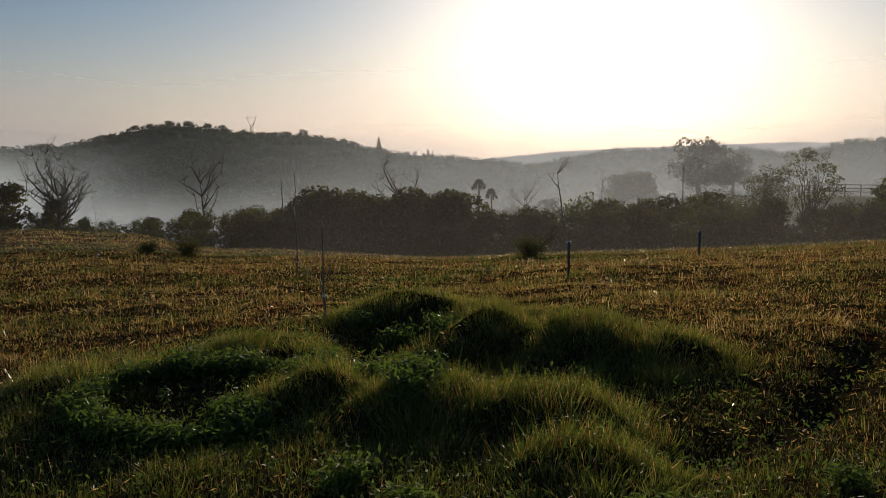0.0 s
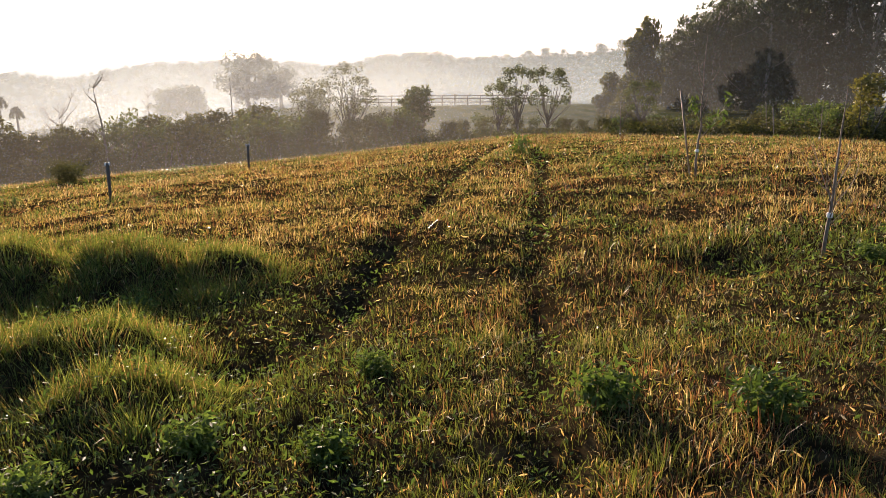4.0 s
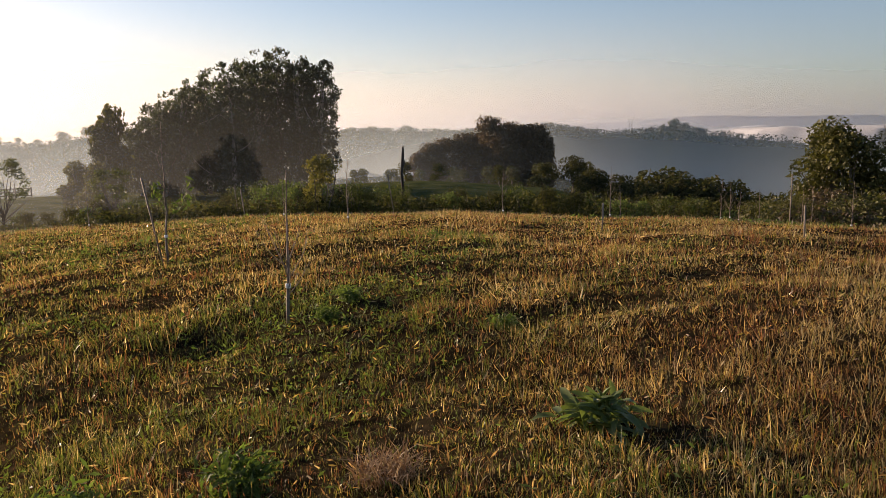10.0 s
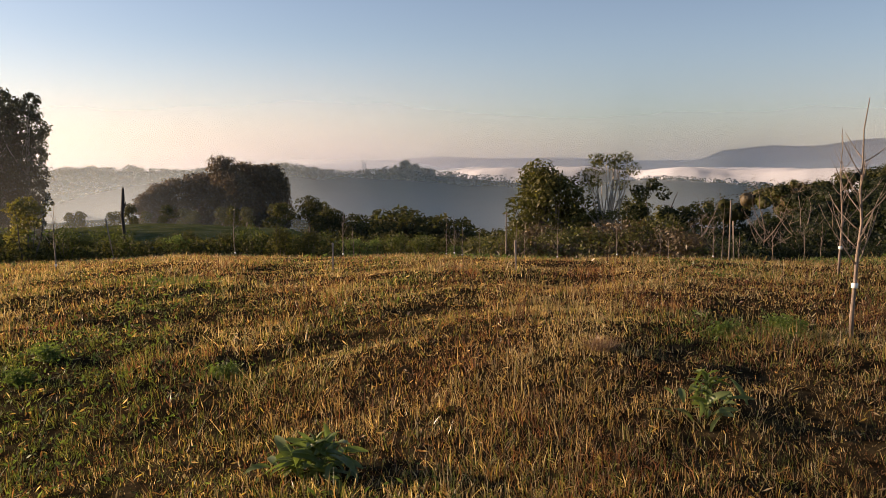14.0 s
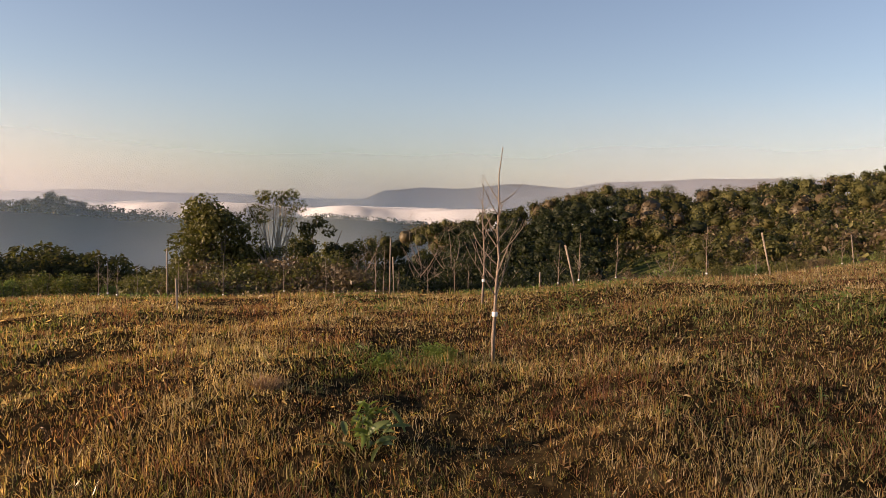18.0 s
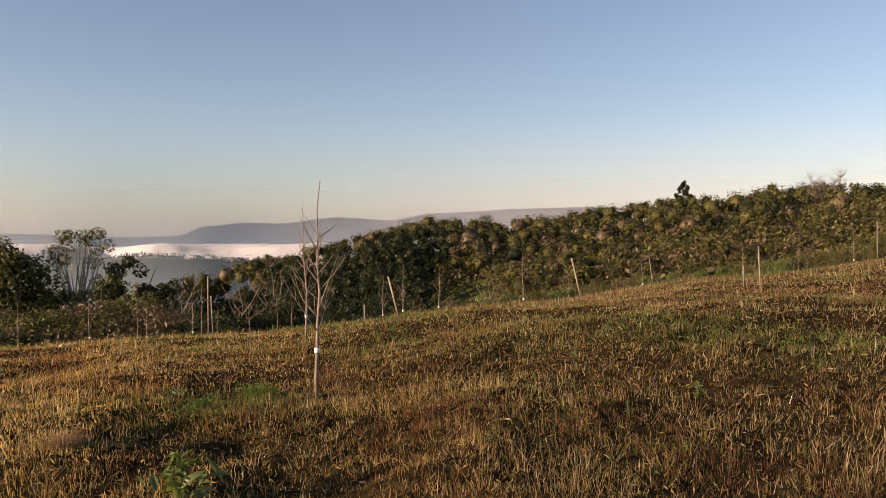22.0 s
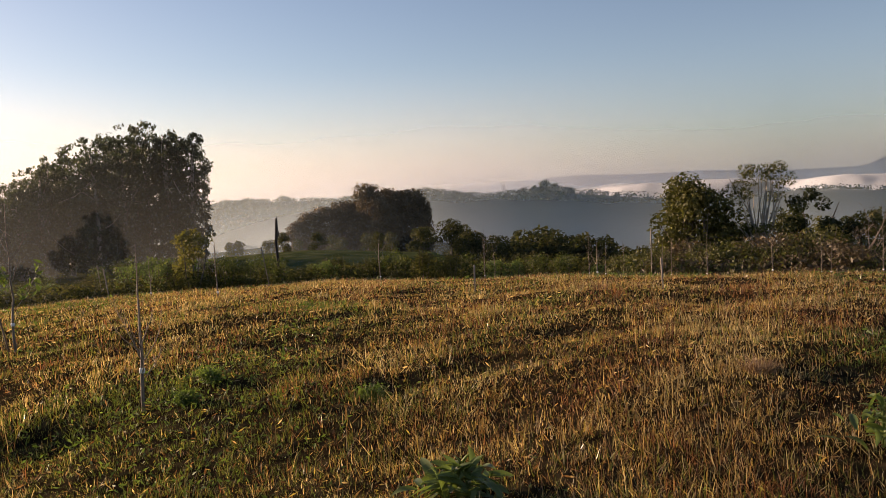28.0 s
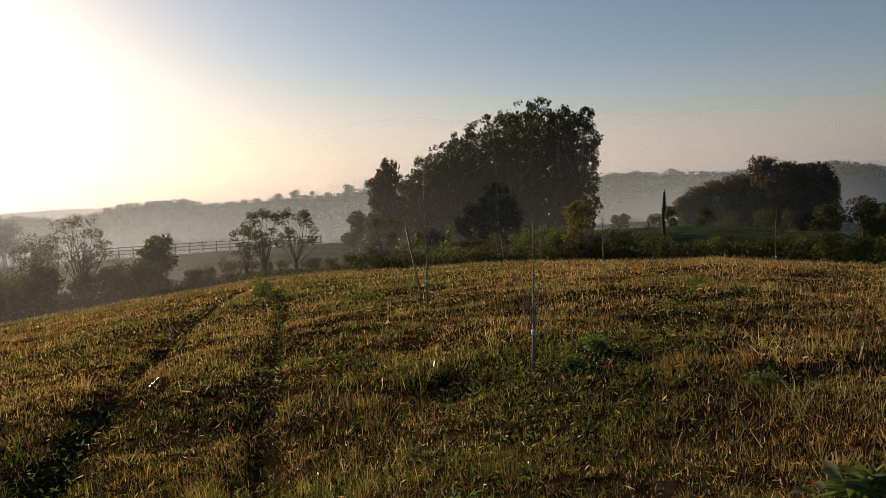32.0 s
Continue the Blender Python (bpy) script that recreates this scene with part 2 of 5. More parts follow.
def rough_material(name, a, b, scale=8.0, rough=.85, bump=.4, stretch=(1, 1, 1), metal=0.0):
    """Bark, wood, soil and the like: two tints at two scales, with relief."""
    m, nt, p, out = blank(name)
    co = nt.nodes.new("ShaderNodeTexCoord")
    mp = nt.nodes.new("ShaderNodeMapping")
    mp.inputs["Scale"].default_value = stretch
    nt.links.new(co.outputs["Object"], mp.inputs[0])
    n1, n2 = nt.nodes.new("ShaderNodeTexNoise"), nt.nodes.new("ShaderNodeTexNoise")
    n1.inputs["Scale"].default_value, n2.inputs["Scale"].default_value = scale, scale * 7
    n1.inputs["Detail"].default_value = n2.inputs["Detail"].default_value = 5
    for n in (n1, n2):
        nt.links.new(mp.outputs[0], n.inputs["Vector"])
    mean = nt.nodes.new("ShaderNodeMath")
    mean.operation = "MULTIPLY_ADD"
    mean.inputs[1].default_value = .5
    nt.links.new(n2.outputs[0], mean.inputs[0])
    half = nt.nodes.new("ShaderNodeMath")
    half.operation = "MULTIPLY"
    half.inputs[1].default_value = .5
    nt.links.new(n1.outputs[0], half.inputs[0])
    nt.links.new(half.outputs[0], mean.inputs[2])
    ramp = ramp_node(nt, [(.33, a), (.66, b)])
    nt.links.new(mean.outputs[0], ramp.inputs[0])
    nt.links.new(ramp.outputs[0], p.inputs["Base Color"])
    p.inputs["Roughness"].default_value, p.inputs["Metallic"].default_value = rough, metal
    bp = nt.nodes.new("ShaderNodeBump")
    bp.inputs["Strength"].default_value, bp.inputs["Distance"].default_value = bump, .02
    nt.links.new(mean.outputs[0], bp.inputs["Height"])
    nt.links.new(bp.outputs[0], p.inputs["Normal"])
    return m


def terrain_material():
    """Thatch and soil on the field, meadow and woods further out."""
    m, nt, p, out = blank("terrain")
    geo = nt.nodes.new("ShaderNodeNewGeometry")
    flat = nt.nodes.new("ShaderNodeVectorMath")
    flat.operation = "MULTIPLY"
    flat.inputs[1].default_value = (1, 1, 0)
    nt.links.new(geo.outputs["Position"], flat.inputs[0])
    length = nt.nodes.new("ShaderNodeVectorMath")
    length.operation = "LENGTH"
    nt.links.new(flat.outputs[0], length.inputs[0])

    def noisy(scale, stops):
        n = nt.nodes.new("ShaderNodeTexNoise")
        n.inputs["Scale"].default_value, n.inputs["Detail"].default_value = scale, 6
        nt.links.new(geo.outputs["Position"], n.inputs["Vector"])
        r = ramp_node(nt, stops)
        nt.links.new(n.outputs[0], r.inputs[0])
        return r.outputs[0], n.outputs[0]

    def blend(a, b, lo, hi):
        span = nt.nodes.new("ShaderNodeMapRange")
        span.inputs["From Min"].default_value, span.inputs["From Max"].default_value = lo, hi
        nt.links.new(length.outputs["Value"], span.inputs["Value"])
        mix = nt.nodes.new("ShaderNodeMix")
        mix.data_type = "RGBA"
        nt.links.new(span.outputs[0], mix.inputs["Factor"])
        nt.links.new(a, mix.inputs["A"])
        nt.links.new(b, mix.inputs["B"])
        return mix.outputs["Result"]

    thatch, fine = noisy(9, [(.3, (.01, .007, .004)), (.5, (.028, .02, .01)), (.72, (.07, .05, .024))])
    meadow, _ = noisy(.5, [(.35, (.045, .06, .02)), (.65, (.11, .115, .042))])
    woods, _ = noisy(.04, [(.4, (.018, .03, .014)), (.55, (.035, .05, .02)), (.7, (.075, .08, .035))])
    colour = blend(blend(thatch, meadow, 44, 52), woods, 150, 230)
    nt.links.new(colour, p.inputs["Base Color"])
    p.inputs["Roughness"].default_value = .95
    p.inputs["Specular IOR Level"].default_value = 0
    bp = nt.nodes.new("ShaderNodeBump")
    bp.inputs["Strength"].default_value, bp.inputs["Distance"].default_value = .7, .03
    nt.links.new(fine, bp.inputs["Height"])
    nt.links.new(bp.outputs[0], p.inputs["Normal"])
    return m


TERRAIN = terrain_material()
DRY = leaf_material("dry_grass", [(0, (.054, .025, .014)), (.2, (.123, .059, .031)), (.42, (.221, .127, .061)), (.58, (.377, .262, .139)), (.66, (.541, .435, .279)), (.74, (.312, .234, .086)), (.86, (.213, .180, .049)), (1, (.143, .148, .038))], .4, .6, (1.48, 1.33, .76), .38, True)
RUSSET = leaf_material("russet_grass", [(0, (.049, .021, .013)), (.4, (.123, .054, .030)), (.75, (.221, .107, .056)), (.9, (.344, .205, .115)), (1, (.443, .328, .205))], .4, .6, (1.5, 1.28, .78), .38, True)
GOLDEN = leaf_material("golden_grass", [(0, (.131, .082, .037)), (.4, (.271, .193, .090)), (.7, (.426, .328, .180)), (.85, (.574, .476, .328)), (1, (.246, .205, .070))], .4, .6, (1.36, 1.26, .75), .4, True)
GREEN = leaf_material("green_grass", [(0, (.041, .061, .017)), (.45, (.098, .123, .033)), (.8, (.180, .193, .057)), (1, (.295, .279, .123))], .4, .55, (1.2, 1.18, .55), .4, True)
LUSH = leaf_material("lush_grass", [(0, (.055, .085, .02)), (.5, (.14, .18, .045)), (.85, (.27, .3, .1)), (1, (.46, .45, .24))], .45, .52, (1.3, 1.25, .6), .35, True)
WEED = leaf_material("weed_leaf", [(0, (.06, .095, .026)), (.6, (.105, .15, .042)), (1, (.17, .21, .075))], .5, .5, spec=.2)
EUC = leaf_material("eucalyptus_leaf", [(0, (.03, .04, .022)), (.6, (.058, .068, .038)), (1, (.11, .112, .065))], .42, .32, spec=.35)
BUSH = leaf_material("bush_leaf", [(0, (.04, .055, .018)), (.6, (.08, .095, .03)), (1, (.14, .14, .045))], .55, .42, spec=.25)
PALE = leaf_material("pale_bush_leaf", [(0, (.07, .11, .03)), (.6, (.12, .155, .05)), (1, (.19, .21, .08))], .55, .45, spec=.25)
OLIVE = leaf_material("olive_leaf", [(0, (.05, .054, .017)), (.6, (.095, .092, .029)), (1, (.155, .135, .048))], .55, .34, spec=.25)
RUST = leaf_material("rusty_leaf", [(0, (.06, .046, .021)), (.6, (.105, .072, .034)), (1, (.145, .108, .052))], .55, .28, (1.1, 1, .7))
# dark foliage, lowered further so its colour carries the gully's shade
DARK = leaf_material("dark_shaded_leaf", [(0, (.014, .021, .009)), (.6, (.027, .034, .013)), (1, (.052, .055, .021))], .55, .35, spec=.2)
YELLOW = leaf_material("yellowing_leaf", [(0, (.1, .095, .025)), (.6, (.18, .155, .045)), (1, (.27, .22, .08))], .5, .4)
THICKET = leaf_material("thicket_leaf", [(0, (.034, .038, .014)), (.6, (.07, .068, .024)), (1, (.13, .11, .042))], .6, .4, spec=.12)
BROADLEAF = leaf_material("broad_leaf", [(0, (.07, .105, .034)), (.6, (.125, .165, .055)), (1, (.2, .235, .095))], .42, .42, spec=.4)
DEW = leaf_material("dewy_tip", [(0, (.16, .1, .04)), (.6, (.3, .22, .1)), (1, (.4, .34, .2))], .22, .2, (1, 1, .8), .8)
BARK = rough_material("bark", (.05, .04, .03), (.16, .135, .11), 6, .9, .6, (1, 1, .25))
PALE_BARK = rough_material("pale_bark", (.18, .15, .12), (.4, .36, .3), 7, .85, .4, (1, 1, .3))
TWIG = rough_material("sapling_bark", (.09, .063, .045), (.29, .22, .165), 18, .75, .4, (1, 1, .2))
WOOD = rough_material("weathered_wood", (.1, .075, .055), (.34, .28, .22), 14, .85, .5, (1, 1, .12))
CHAR = rough_material("blackened_wood", (.012, .01, .009), (.05, .042, .035), 9, .95, .7, (1, 1, .2))
WHITE = rough_material("white_plastic", (.66, .66, .63), (.8, .8, .77), 12, .4, .05)
STEEL = rough_material("galvanised_steel", (.3, .31, .32), (.45, .46, .47), 5, .5, .05, metal=.6)


# ---- mesh tools ----
def np_mesh(name, verts, tris, material):
    verts, tris = np.asarray(verts, np.float32), np.asarray(tris, np.int32)
    me = bpy.data.meshes.new(name)
    me.vertices.add(len(verts))
    me.vertices.foreach_set("co", verts.ravel())
    me.loops.add(3 * len(tris))
    me.loops.foreach_set("vertex_index", tris.ravel())
    me.polygons.add(len(tris))
    me.polygons.foreach_set("loop_start", np.arange(0, 3 * len(tris), 3, dtype=np.int32))
    me.update(calc_edges=True)
    me.materials.append(material)
    return me


def part(name, shape, material, parent, label=""):
    """shape: (verts, tris), or a mesh that is shared."""
    me = shape if isinstance(shape, bpy.types.Mesh) else np_mesh(name, *shape, material)
    ob = new(name, me)
    ob.parent = parent
    return tagged(ob, label)


def join(shapes):
    verts, tris, n = [], [], 0
    for v, f in shapes:
        verts.append(np.asarray(v, float).reshape(-1, 3))
        tris.append(np.asarray(f, int).reshape(-1, 3) + n)
        n += len(verts[-1])
    return np.concatenate(verts), np.concatenate(tris)


def tube(points, radii, sides=6):
    """A round, tapered, bent rod."""
    pts = [Vector(p) for p in points]
    verts, tris = [], []
    side = None
    for i, p in enumerate(pts):
        d = (pts[min(i + 1, len(pts) - 1)] - pts[max(i - 1, 0)]).normalized()
        side = d.orthogonal().normalized() if side is None else (side - d * side.dot(d)).normalized()
        up = d.cross(side)
        for k in range(sides):
            a = 2 * math.pi * k / sides
            verts.append(p + (side * math.cos(a) + up * math.sin(a)) * radii[i])
    n = len(pts)
    for i in range(n - 1):
        for k in range(sides):
            a, b = i * sides + k, i * sides + (k + 1) % sides
            tris += [(a, b, b + sides), (a, b + sides, a + sides)]
    verts += [pts[0], pts[-1]]
    for k in range(sides):
        tris += [(len(verts) - 2, (k + 1) % sides, k), (len(verts) - 1, (n - 1) * sides + k, (n - 1) * sides + (k + 1) % sides)]
    return np.array([tuple(v) for v in verts]), np.array(tris)


def limb(rng, start, way, length, radius, bend=.25, lift=.15, n=5, sides=5):
    """A limb that wanders and thins; gives its shape and its points."""
    p, d = Vector(start), Vector(way).normalized()
    pts, radii = [p.copy()], [radius]
    for i in range(n):
        d = (d + Vector(rng.normal(0, bend, 3)) * .5 + Vector((0, 0, lift))).normalized()
        p = p + d * (length / n)
        pts.append(p.copy())
        radii.append(radius * (1 - .82 * (i + 1) / n))
    return tube(pts, radii, sides), pts


def leaves(rng, centres, size, flat=.3, longer=1.0, hang=0.0, face=None, facing=.8):
    """One folded leaf, four-cornered, at each centre."""
    c = np.asarray(centres, float)
    n = len(c)
    nrm = rng.normal(0, 1, (n, 3)) + np.array([0, 0, flat * 3])
    if face is not None:
        nrm = nrm + face * facing
    nrm /= np.linalg.norm(nrm, axis=1)[:, None]
    d = rng.normal(0, 1, (n, 3)) + np.array([0, 0, -hang * 3])
    d -= nrm * (d * nrm).sum(1)[:, None]
    d /= np.linalg.norm(d, axis=1)[:, None] + 1e-9
    w = np.cross(nrm, d)
    s = (size * rng.uniform(.55, 1.35, n))[:, None]
    v = np.stack([c - d * s * longer * .5, c + w * s * .32 + nrm * s * .1, c + d * s * longer * .5, c - w * s * .32 + nrm * s * .1], 1).reshape(-1, 3)
    i = np.arange(n)[:, None] * 4
    return v, np.concatenate([i + [0, 1, 2], i + [0, 2, 3]], 0)


def in_blobs(rng, blobs, n, inner=.55):
    """n places in the outer shell of ellipsoids (x, y, z, radius, height radius)."""
    b = np.array(blobs, float)
    w = b[:, 3] ** 2 + b[:, 3] * b[:, 4]
    k = rng.choice(len(b), n, p=w / w.sum())
    d = rng.normal(0, 1, (n, 3))
    d /= np.linalg.norm(d, axis=1)[:, None]
    q = d * rng.uniform(inner, 1.08, n)[:, None] ** .7
    return b[k, :3] + q * np.stack([b[k, 3], b[k, 3], b[k, 4]], 1), d


def thing(name, place, label, category, group="", turn=0.0, size=1.0, kind=""):
    ob = new(name)
    ob.empty_display_size = .2
    ob.matrix_basis = pose(*place, 0, 0, turn) @ Matrix.Diagonal((size, size, size, 1))
    return tagged(ob, label, category, group, kind)


def put(ob, place, turn=0.0, size=1.0, tall=1.0, label=""):
    """A copy of a thing elsewhere."""
    made = copy_thing(ob, pose(*place, 0, 0, turn))
    made.scale = (size, size, size * tall)
    if label:
        tagged(made, label)
    return made


# ---- the ground, one sheet to the horizon ----
radii = np.concatenate([np.arange(.1, 14, .16), np.geomspace(14, 60, 70), np.geomspace(62, 4800, 90)])
angles = np.radians(np.arange(0, 360, 1.0))
gr, ga = np.meshgrid(radii, angles, indexing="ij")
gx, gy = gr * np.sin(ga), gr * np.cos(ga)
gz = ground(gx, gy)
na, nr = len(angles), len(radii)
i, j = np.meshgrid(np.arange(nr - 1), np.arange(na), indexing="ij")
q0, q1, q2, q3 = i * na + j, i * na + (j + 1) % na, (i + 1) * na + (j + 1) % na, (i + 1) * na + j
tris = np.concatenate([np.stack([q0, q2, q1], -1).reshape(-1, 3), np.stack([q0, q3, q2], -1).reshape(-1, 3)])
j = np.arange(na)
tris = np.concatenate([tris, np.stack([np.full(na, na * nr), j, (j + 1) % na], -1)[:, [0, 2, 1]]])
me = np_mesh("ground", np.concatenate([np.stack([gx, gy, gz], -1).reshape(-1, 3), [[0, 0, float(ground(0, 0))]]]), tris, TERRAIN)
me.polygons.foreach_set("use_smooth", np.ones(len(tris), bool))
tagged(new("ground", me), "sloping field of dry grass falling to wooded valleys and hills", "ground", kind="structure")


# ---- trees and bushes ----
def build_tree(name, place, label, seed, height, trunk_r, blobs, leaf, count, leafmat, bark=BARK, limbs=6, trunk_to=.55, group="", hang=.0, flat=.3, longer=1.3, lean=(0, 0), inner=.5):
    """A tapered trunk with limbs that end in the crown's clumps, and a crown of single leaves."""
    rng = np.random.default_rng(seed)
    ob = thing(name, place, label, "tree", group)
    top = Vector((lean[0], lean[1], height * trunk_to))
    pts = [Vector((0, 0, -.3))] + [top * u + Vector((rng.normal(0, .02), rng.normal(0, .02), 0)) * height * .5 for u in (.2, .45, .7, 1)]
    part("trunk", tube(pts, [trunk_r * 1.25, trunk_r, trunk_r * .85, trunk_r * .7, trunk_r * .45], 7), bark, ob)
    for k in rng.permutation(len(blobs))[:limbs]:
        goal = Vector(blobs[k][:3])
        u = rng.uniform(.35, .95)
        start = top * u
        way = goal - start
        part("limb", limb(rng, start, way, way.length * 1.05, trunk_r * .45, .22, .06)[0], bark, ob)
    spots, face = in_blobs(rng, blobs, count, inner)
    part("crown", leaves(rng, spots, leaf, flat, longer, hang, face), leafmat, ob)
    return ob


def round_blobs(seed, width, low, high, n, small=.34):
    """Clumps that fill an uneven rounded crown."""
    rng = np.random.default_rng(seed)
    out = []
    for _ in range(n):
        a, u, h = rng.uniform(0, 6.283), rng.uniform(.1, 1) ** .6, rng.uniform(0, 1)
        spread = width * .5 * (1 - small) * math.sin(math.pi * (.18 + .72 * h)) ** .6
        s = width * small * rng.uniform(.6, 1.1) * .62
        out.append((math.cos(a) * u * spread, math.sin(a) * u * spread, low + (high - low) * (.12 + .8 * h), s, s * rng.uniform(.65, .95)))
    return out


def build_bush(name, place, label, seed, width, height, leaf, count, leafmat, group="bushes along the field edge", sprigs=5):
    rng = np.random.default_rng(seed)
    ob = thing(name, place, label, "bush", group)
    blobs = round_blobs(seed, width, height * .05, height * .9, 9, .42)
    for k in range(sprigs):
        a = rng.uniform(0, 6.283)
        s, pts = limb(rng, (math.cos(a) * .08, math.sin(a) * .08, -.15), (math.cos(a) * .5, math.sin(a) * .5, 1.2), height * rng.uniform(.8, 1.15), .022 * height ** .5, .2, .1)
        part("stem", s, BARK, ob)
        blobs.append((*pts[-2], width * .13, height * .11))
    spots, face = in_blobs(rng, blobs, count, .35)
    part("foliage", leaves(rng, spots, leaf, .2, 1.5, 0, face), leafmat, ob)
    return ob


def build_bare(name, place, label, seed, height, trunk_r, bark=BARK, forks=7, fine=4, group="", spread=.9, twiggy=1.0, stem=.62, reach=(.3, .5)):
    """A leafless tree: trunk, limbs, and a part for the twigs."""
    rng = np.random.default_rng(seed)
    ob = thing(name, place, label, "tree", group)
    s, pts = limb(rng, (0, 0, -.3), (rng.normal(0, .05), rng.normal(0, .05), 1), height * stem, trunk_r, .1, .2, 6, 7)
    part("trunk", s, bark, ob)
    for k in range(forks):
        base = pts[int(rng.integers(2, len(pts)))]
        a = rng.uniform(0, 6.283)
        s, p2 = limb(rng, base, (math.cos(a) * spread, math.sin(a) * spread, .75), height * rng.uniform(*reach), trunk_r * .42, .3, .12, 5)
        bough, twigs = part("limb", s, bark, ob), []
        for _ in range(fine):
            b2 = p2[int(rng.integers(1, len(p2)))]
            w = (rng.normal(0, .8), rng.normal(0, .8), .6)
            s, p3 = limb(rng, b2, w, height * rng.uniform(.1, .22) * twiggy, trunk_r * .16, .35, .1, 4, 4)
            twigs.append(s)
            for _ in range(3):
                b3 = p3[int(rng.integers(1, len(p3)))]
                twigs.append(limb(rng, b3, (rng.normal(0, .8), rng.normal(0, .8), .5), height * rng.uniform(.05, .1) * twiggy, trunk_r * .08, .35, .1, 3, 3)[0])
        part("twig_spray", join(twigs), bark, bough)
    return ob


# the stand of tall eucalyptus
EUC_LABEL = "tall dark eucalyptus with drooping leaf tufts in a dense stand"
for n, (az, r, h, w) in enumerate([(25.4, 82, 7.6, 4.4), (26.8, 80, 9.4, 4.6), (28.2, 78, 10.8, 5.0), (29.8, 80, 12.4, 5.2), (31.4, 76, 13.2, 5.2), (33.1, 78, 14.4, 4.6), (34.6, 80, 14.8, 3.9), (36.0, 77, 13.7, 3.2), (37.6, 76, 13.4, 3.2), (29.2, 86, 11.6, 5.2), (32.2, 86, 13.8, 5.4), (27.4, 90, 10.2, 5.0), (30.6, 92, 12.4, 5.0), (36.3, 82, 13.4, 4.2), (33.8, 88, 13.6, 4.6)]):
    rng = np.random.default_rng(100 + n)
    blobs = []
    for k in range(24):
        # a lobe of the crown, itself made of small tufts
        u = .1 + .86 * k / 23
        a = k * 2.4 + rng.uniform(-.5, .5)
        s = w * .5 * (.6 + .4 * smooth(0, .55, u)) * math.sqrt(max(.03, 1 - (max(0, u - .6) / .42) ** 2))
        q = rng.uniform(.6, .95) * w / 4.4
        lobe = Vector((math.cos(a) * max(0, s - q * .7), math.sin(a) * max(0, s - q * .7), h * .91 * u - q * .3))
        for _ in range(12):
            d = Vector(rng.normal(0, 1, 3)).normalized()
            d.z = d.z * .9 + .15
            b = rng.uniform(.26, .44)
            blobs.append((*(lobe + d * q), b, b))
    blobs += [(rng.normal(0, .2), rng.normal(0, .2), h * (.06 + .083 * k), w * .3, h * .05) for k in range(9)]
    build_tree("eucalyptus", at(az, r), EUC_LABEL, 200 + n, h * .9, .2, blobs, .24, 7600, EUC, PALE_BARK, 5, .9, "eucalyptus stand", .45, .05, 1.3, inner=.25)
round_tree = build_tree("round_tree", at(23.0, 66), "rounded dark green tree beside the eucalyptus stand", 301, 4.6, .18, round_blobs(301, 4.4, .2, 4.6, 20), .3, 3200, THICKET, limbs=8)
put(round_tree, at(21.8, 70), 80, .95)
put(round_tree, at(23.4, 72), 200, 1.15, 1.55)
leafy_side_tree = build_tree("side_tree", at(23.3, 70), "loose leafy tree leaning out of the stand", 303, 7.6, .16, round_blobs(303, 3.4, 2.4, 7.3, 16, .3), .3, 2200, EUC, PALE_BARK, 10)

# bushes along the edge of the field
GB = "bushes along the field edge"
bush_a = build_bush("bush", at(0, 41), "dense dark green bush at the edge of the field", 401, 2.4, 2.3, .11, 1350, BUSH)
bush_b = build_bush("bush", at(6, 41), "leafy pale green bush at the edge of the field", 402, 2.2, 1.9, .11, 1300, PALE)
bush_c = build_bush("bush", at(-8, 41), "tangled dark bush in the shade", 403, 2.7, 2.8, .115, 1450, THICKET)
bush_d = build_bush("bush", at(80, 27), "brown-green scrubby bush below the brow", 404, 2.4, 2.0, .095, 1250, OLIVE)
bush_e = build_bush("bush", at(78, 27), "russet dry scrub bush", 405, 2.2, 1.6, .085, 1150, RUST)
bush_f = build_bush("bush", at(90, 29), "almost black bush below the brow, shade put into its leaf colour", 407, 2.4, 2.0, .1, 1300, DARK)
build_bush("bush", at(37.6, 30.5), "tall yellow-green bush rising from the hedge", 406, 1.5, 2.5, .1, 1500, YELLOW)
rng = np.random.default_rng(41)


def line_of_bushes(az0, az1, step, dist, tops, kinds, rows=((0, 1), (3, 1))):
    """Bushes side by side; tops: the elevation in degrees that their heads reach along the way."""
    a = az0
    ta, te = np.array(tops, float).T
    while a < az1:
        for extra, share in rows:
            az, r = a + rng.uniform(-.5, .5) * step, dist(a) + extra + rng.uniform(-.8, .8)
            place = at(az, r)
            high = 1.65 + r * math.tan(radians(float(np.interp(az, ta, te)))) - place.z
            kind, tall = kinds[int(rng.integers(len(kinds)))]
            size = max(.35, high * rng.uniform(.8, 1.04) * share / tall)
            wide = min(size, 1.25)
            ob = put(kind, place, rng.uniform(0, 360), wide, size / wide)
        a += step * rng.uniform(.8, 1.2)


BACK = ((0, .95), (3, 1))
line_of_bushes(-34, 22, 1.75, lambda a: 40 + max(0, -a) * .25, [(-34, -5.2), (-31.5, -4.4), (-27.5, -4.4), (-23.1, -5.2), (-22.3, -6.0), (-18.6, -5.7), (-15.7, -5.3), (-14.1, -5.8), (-12.9, -4.8), (-11, -4.4), (-9.4, -5.0), (-7.8, -5.2), (-6, -5.0), (-4.3, -4.4), (-2.4, -4.9), (3, -5.1), (6, -4.6), (8, -4.3), (10.3, -5.3), (12.3, -4.9), (20.3, -5.1), (22, -4.6)], [(bush_a, 2.4), (bush_c, 2.9), (bush_d, 2.1), (bush_c, 2.9)], BACK)
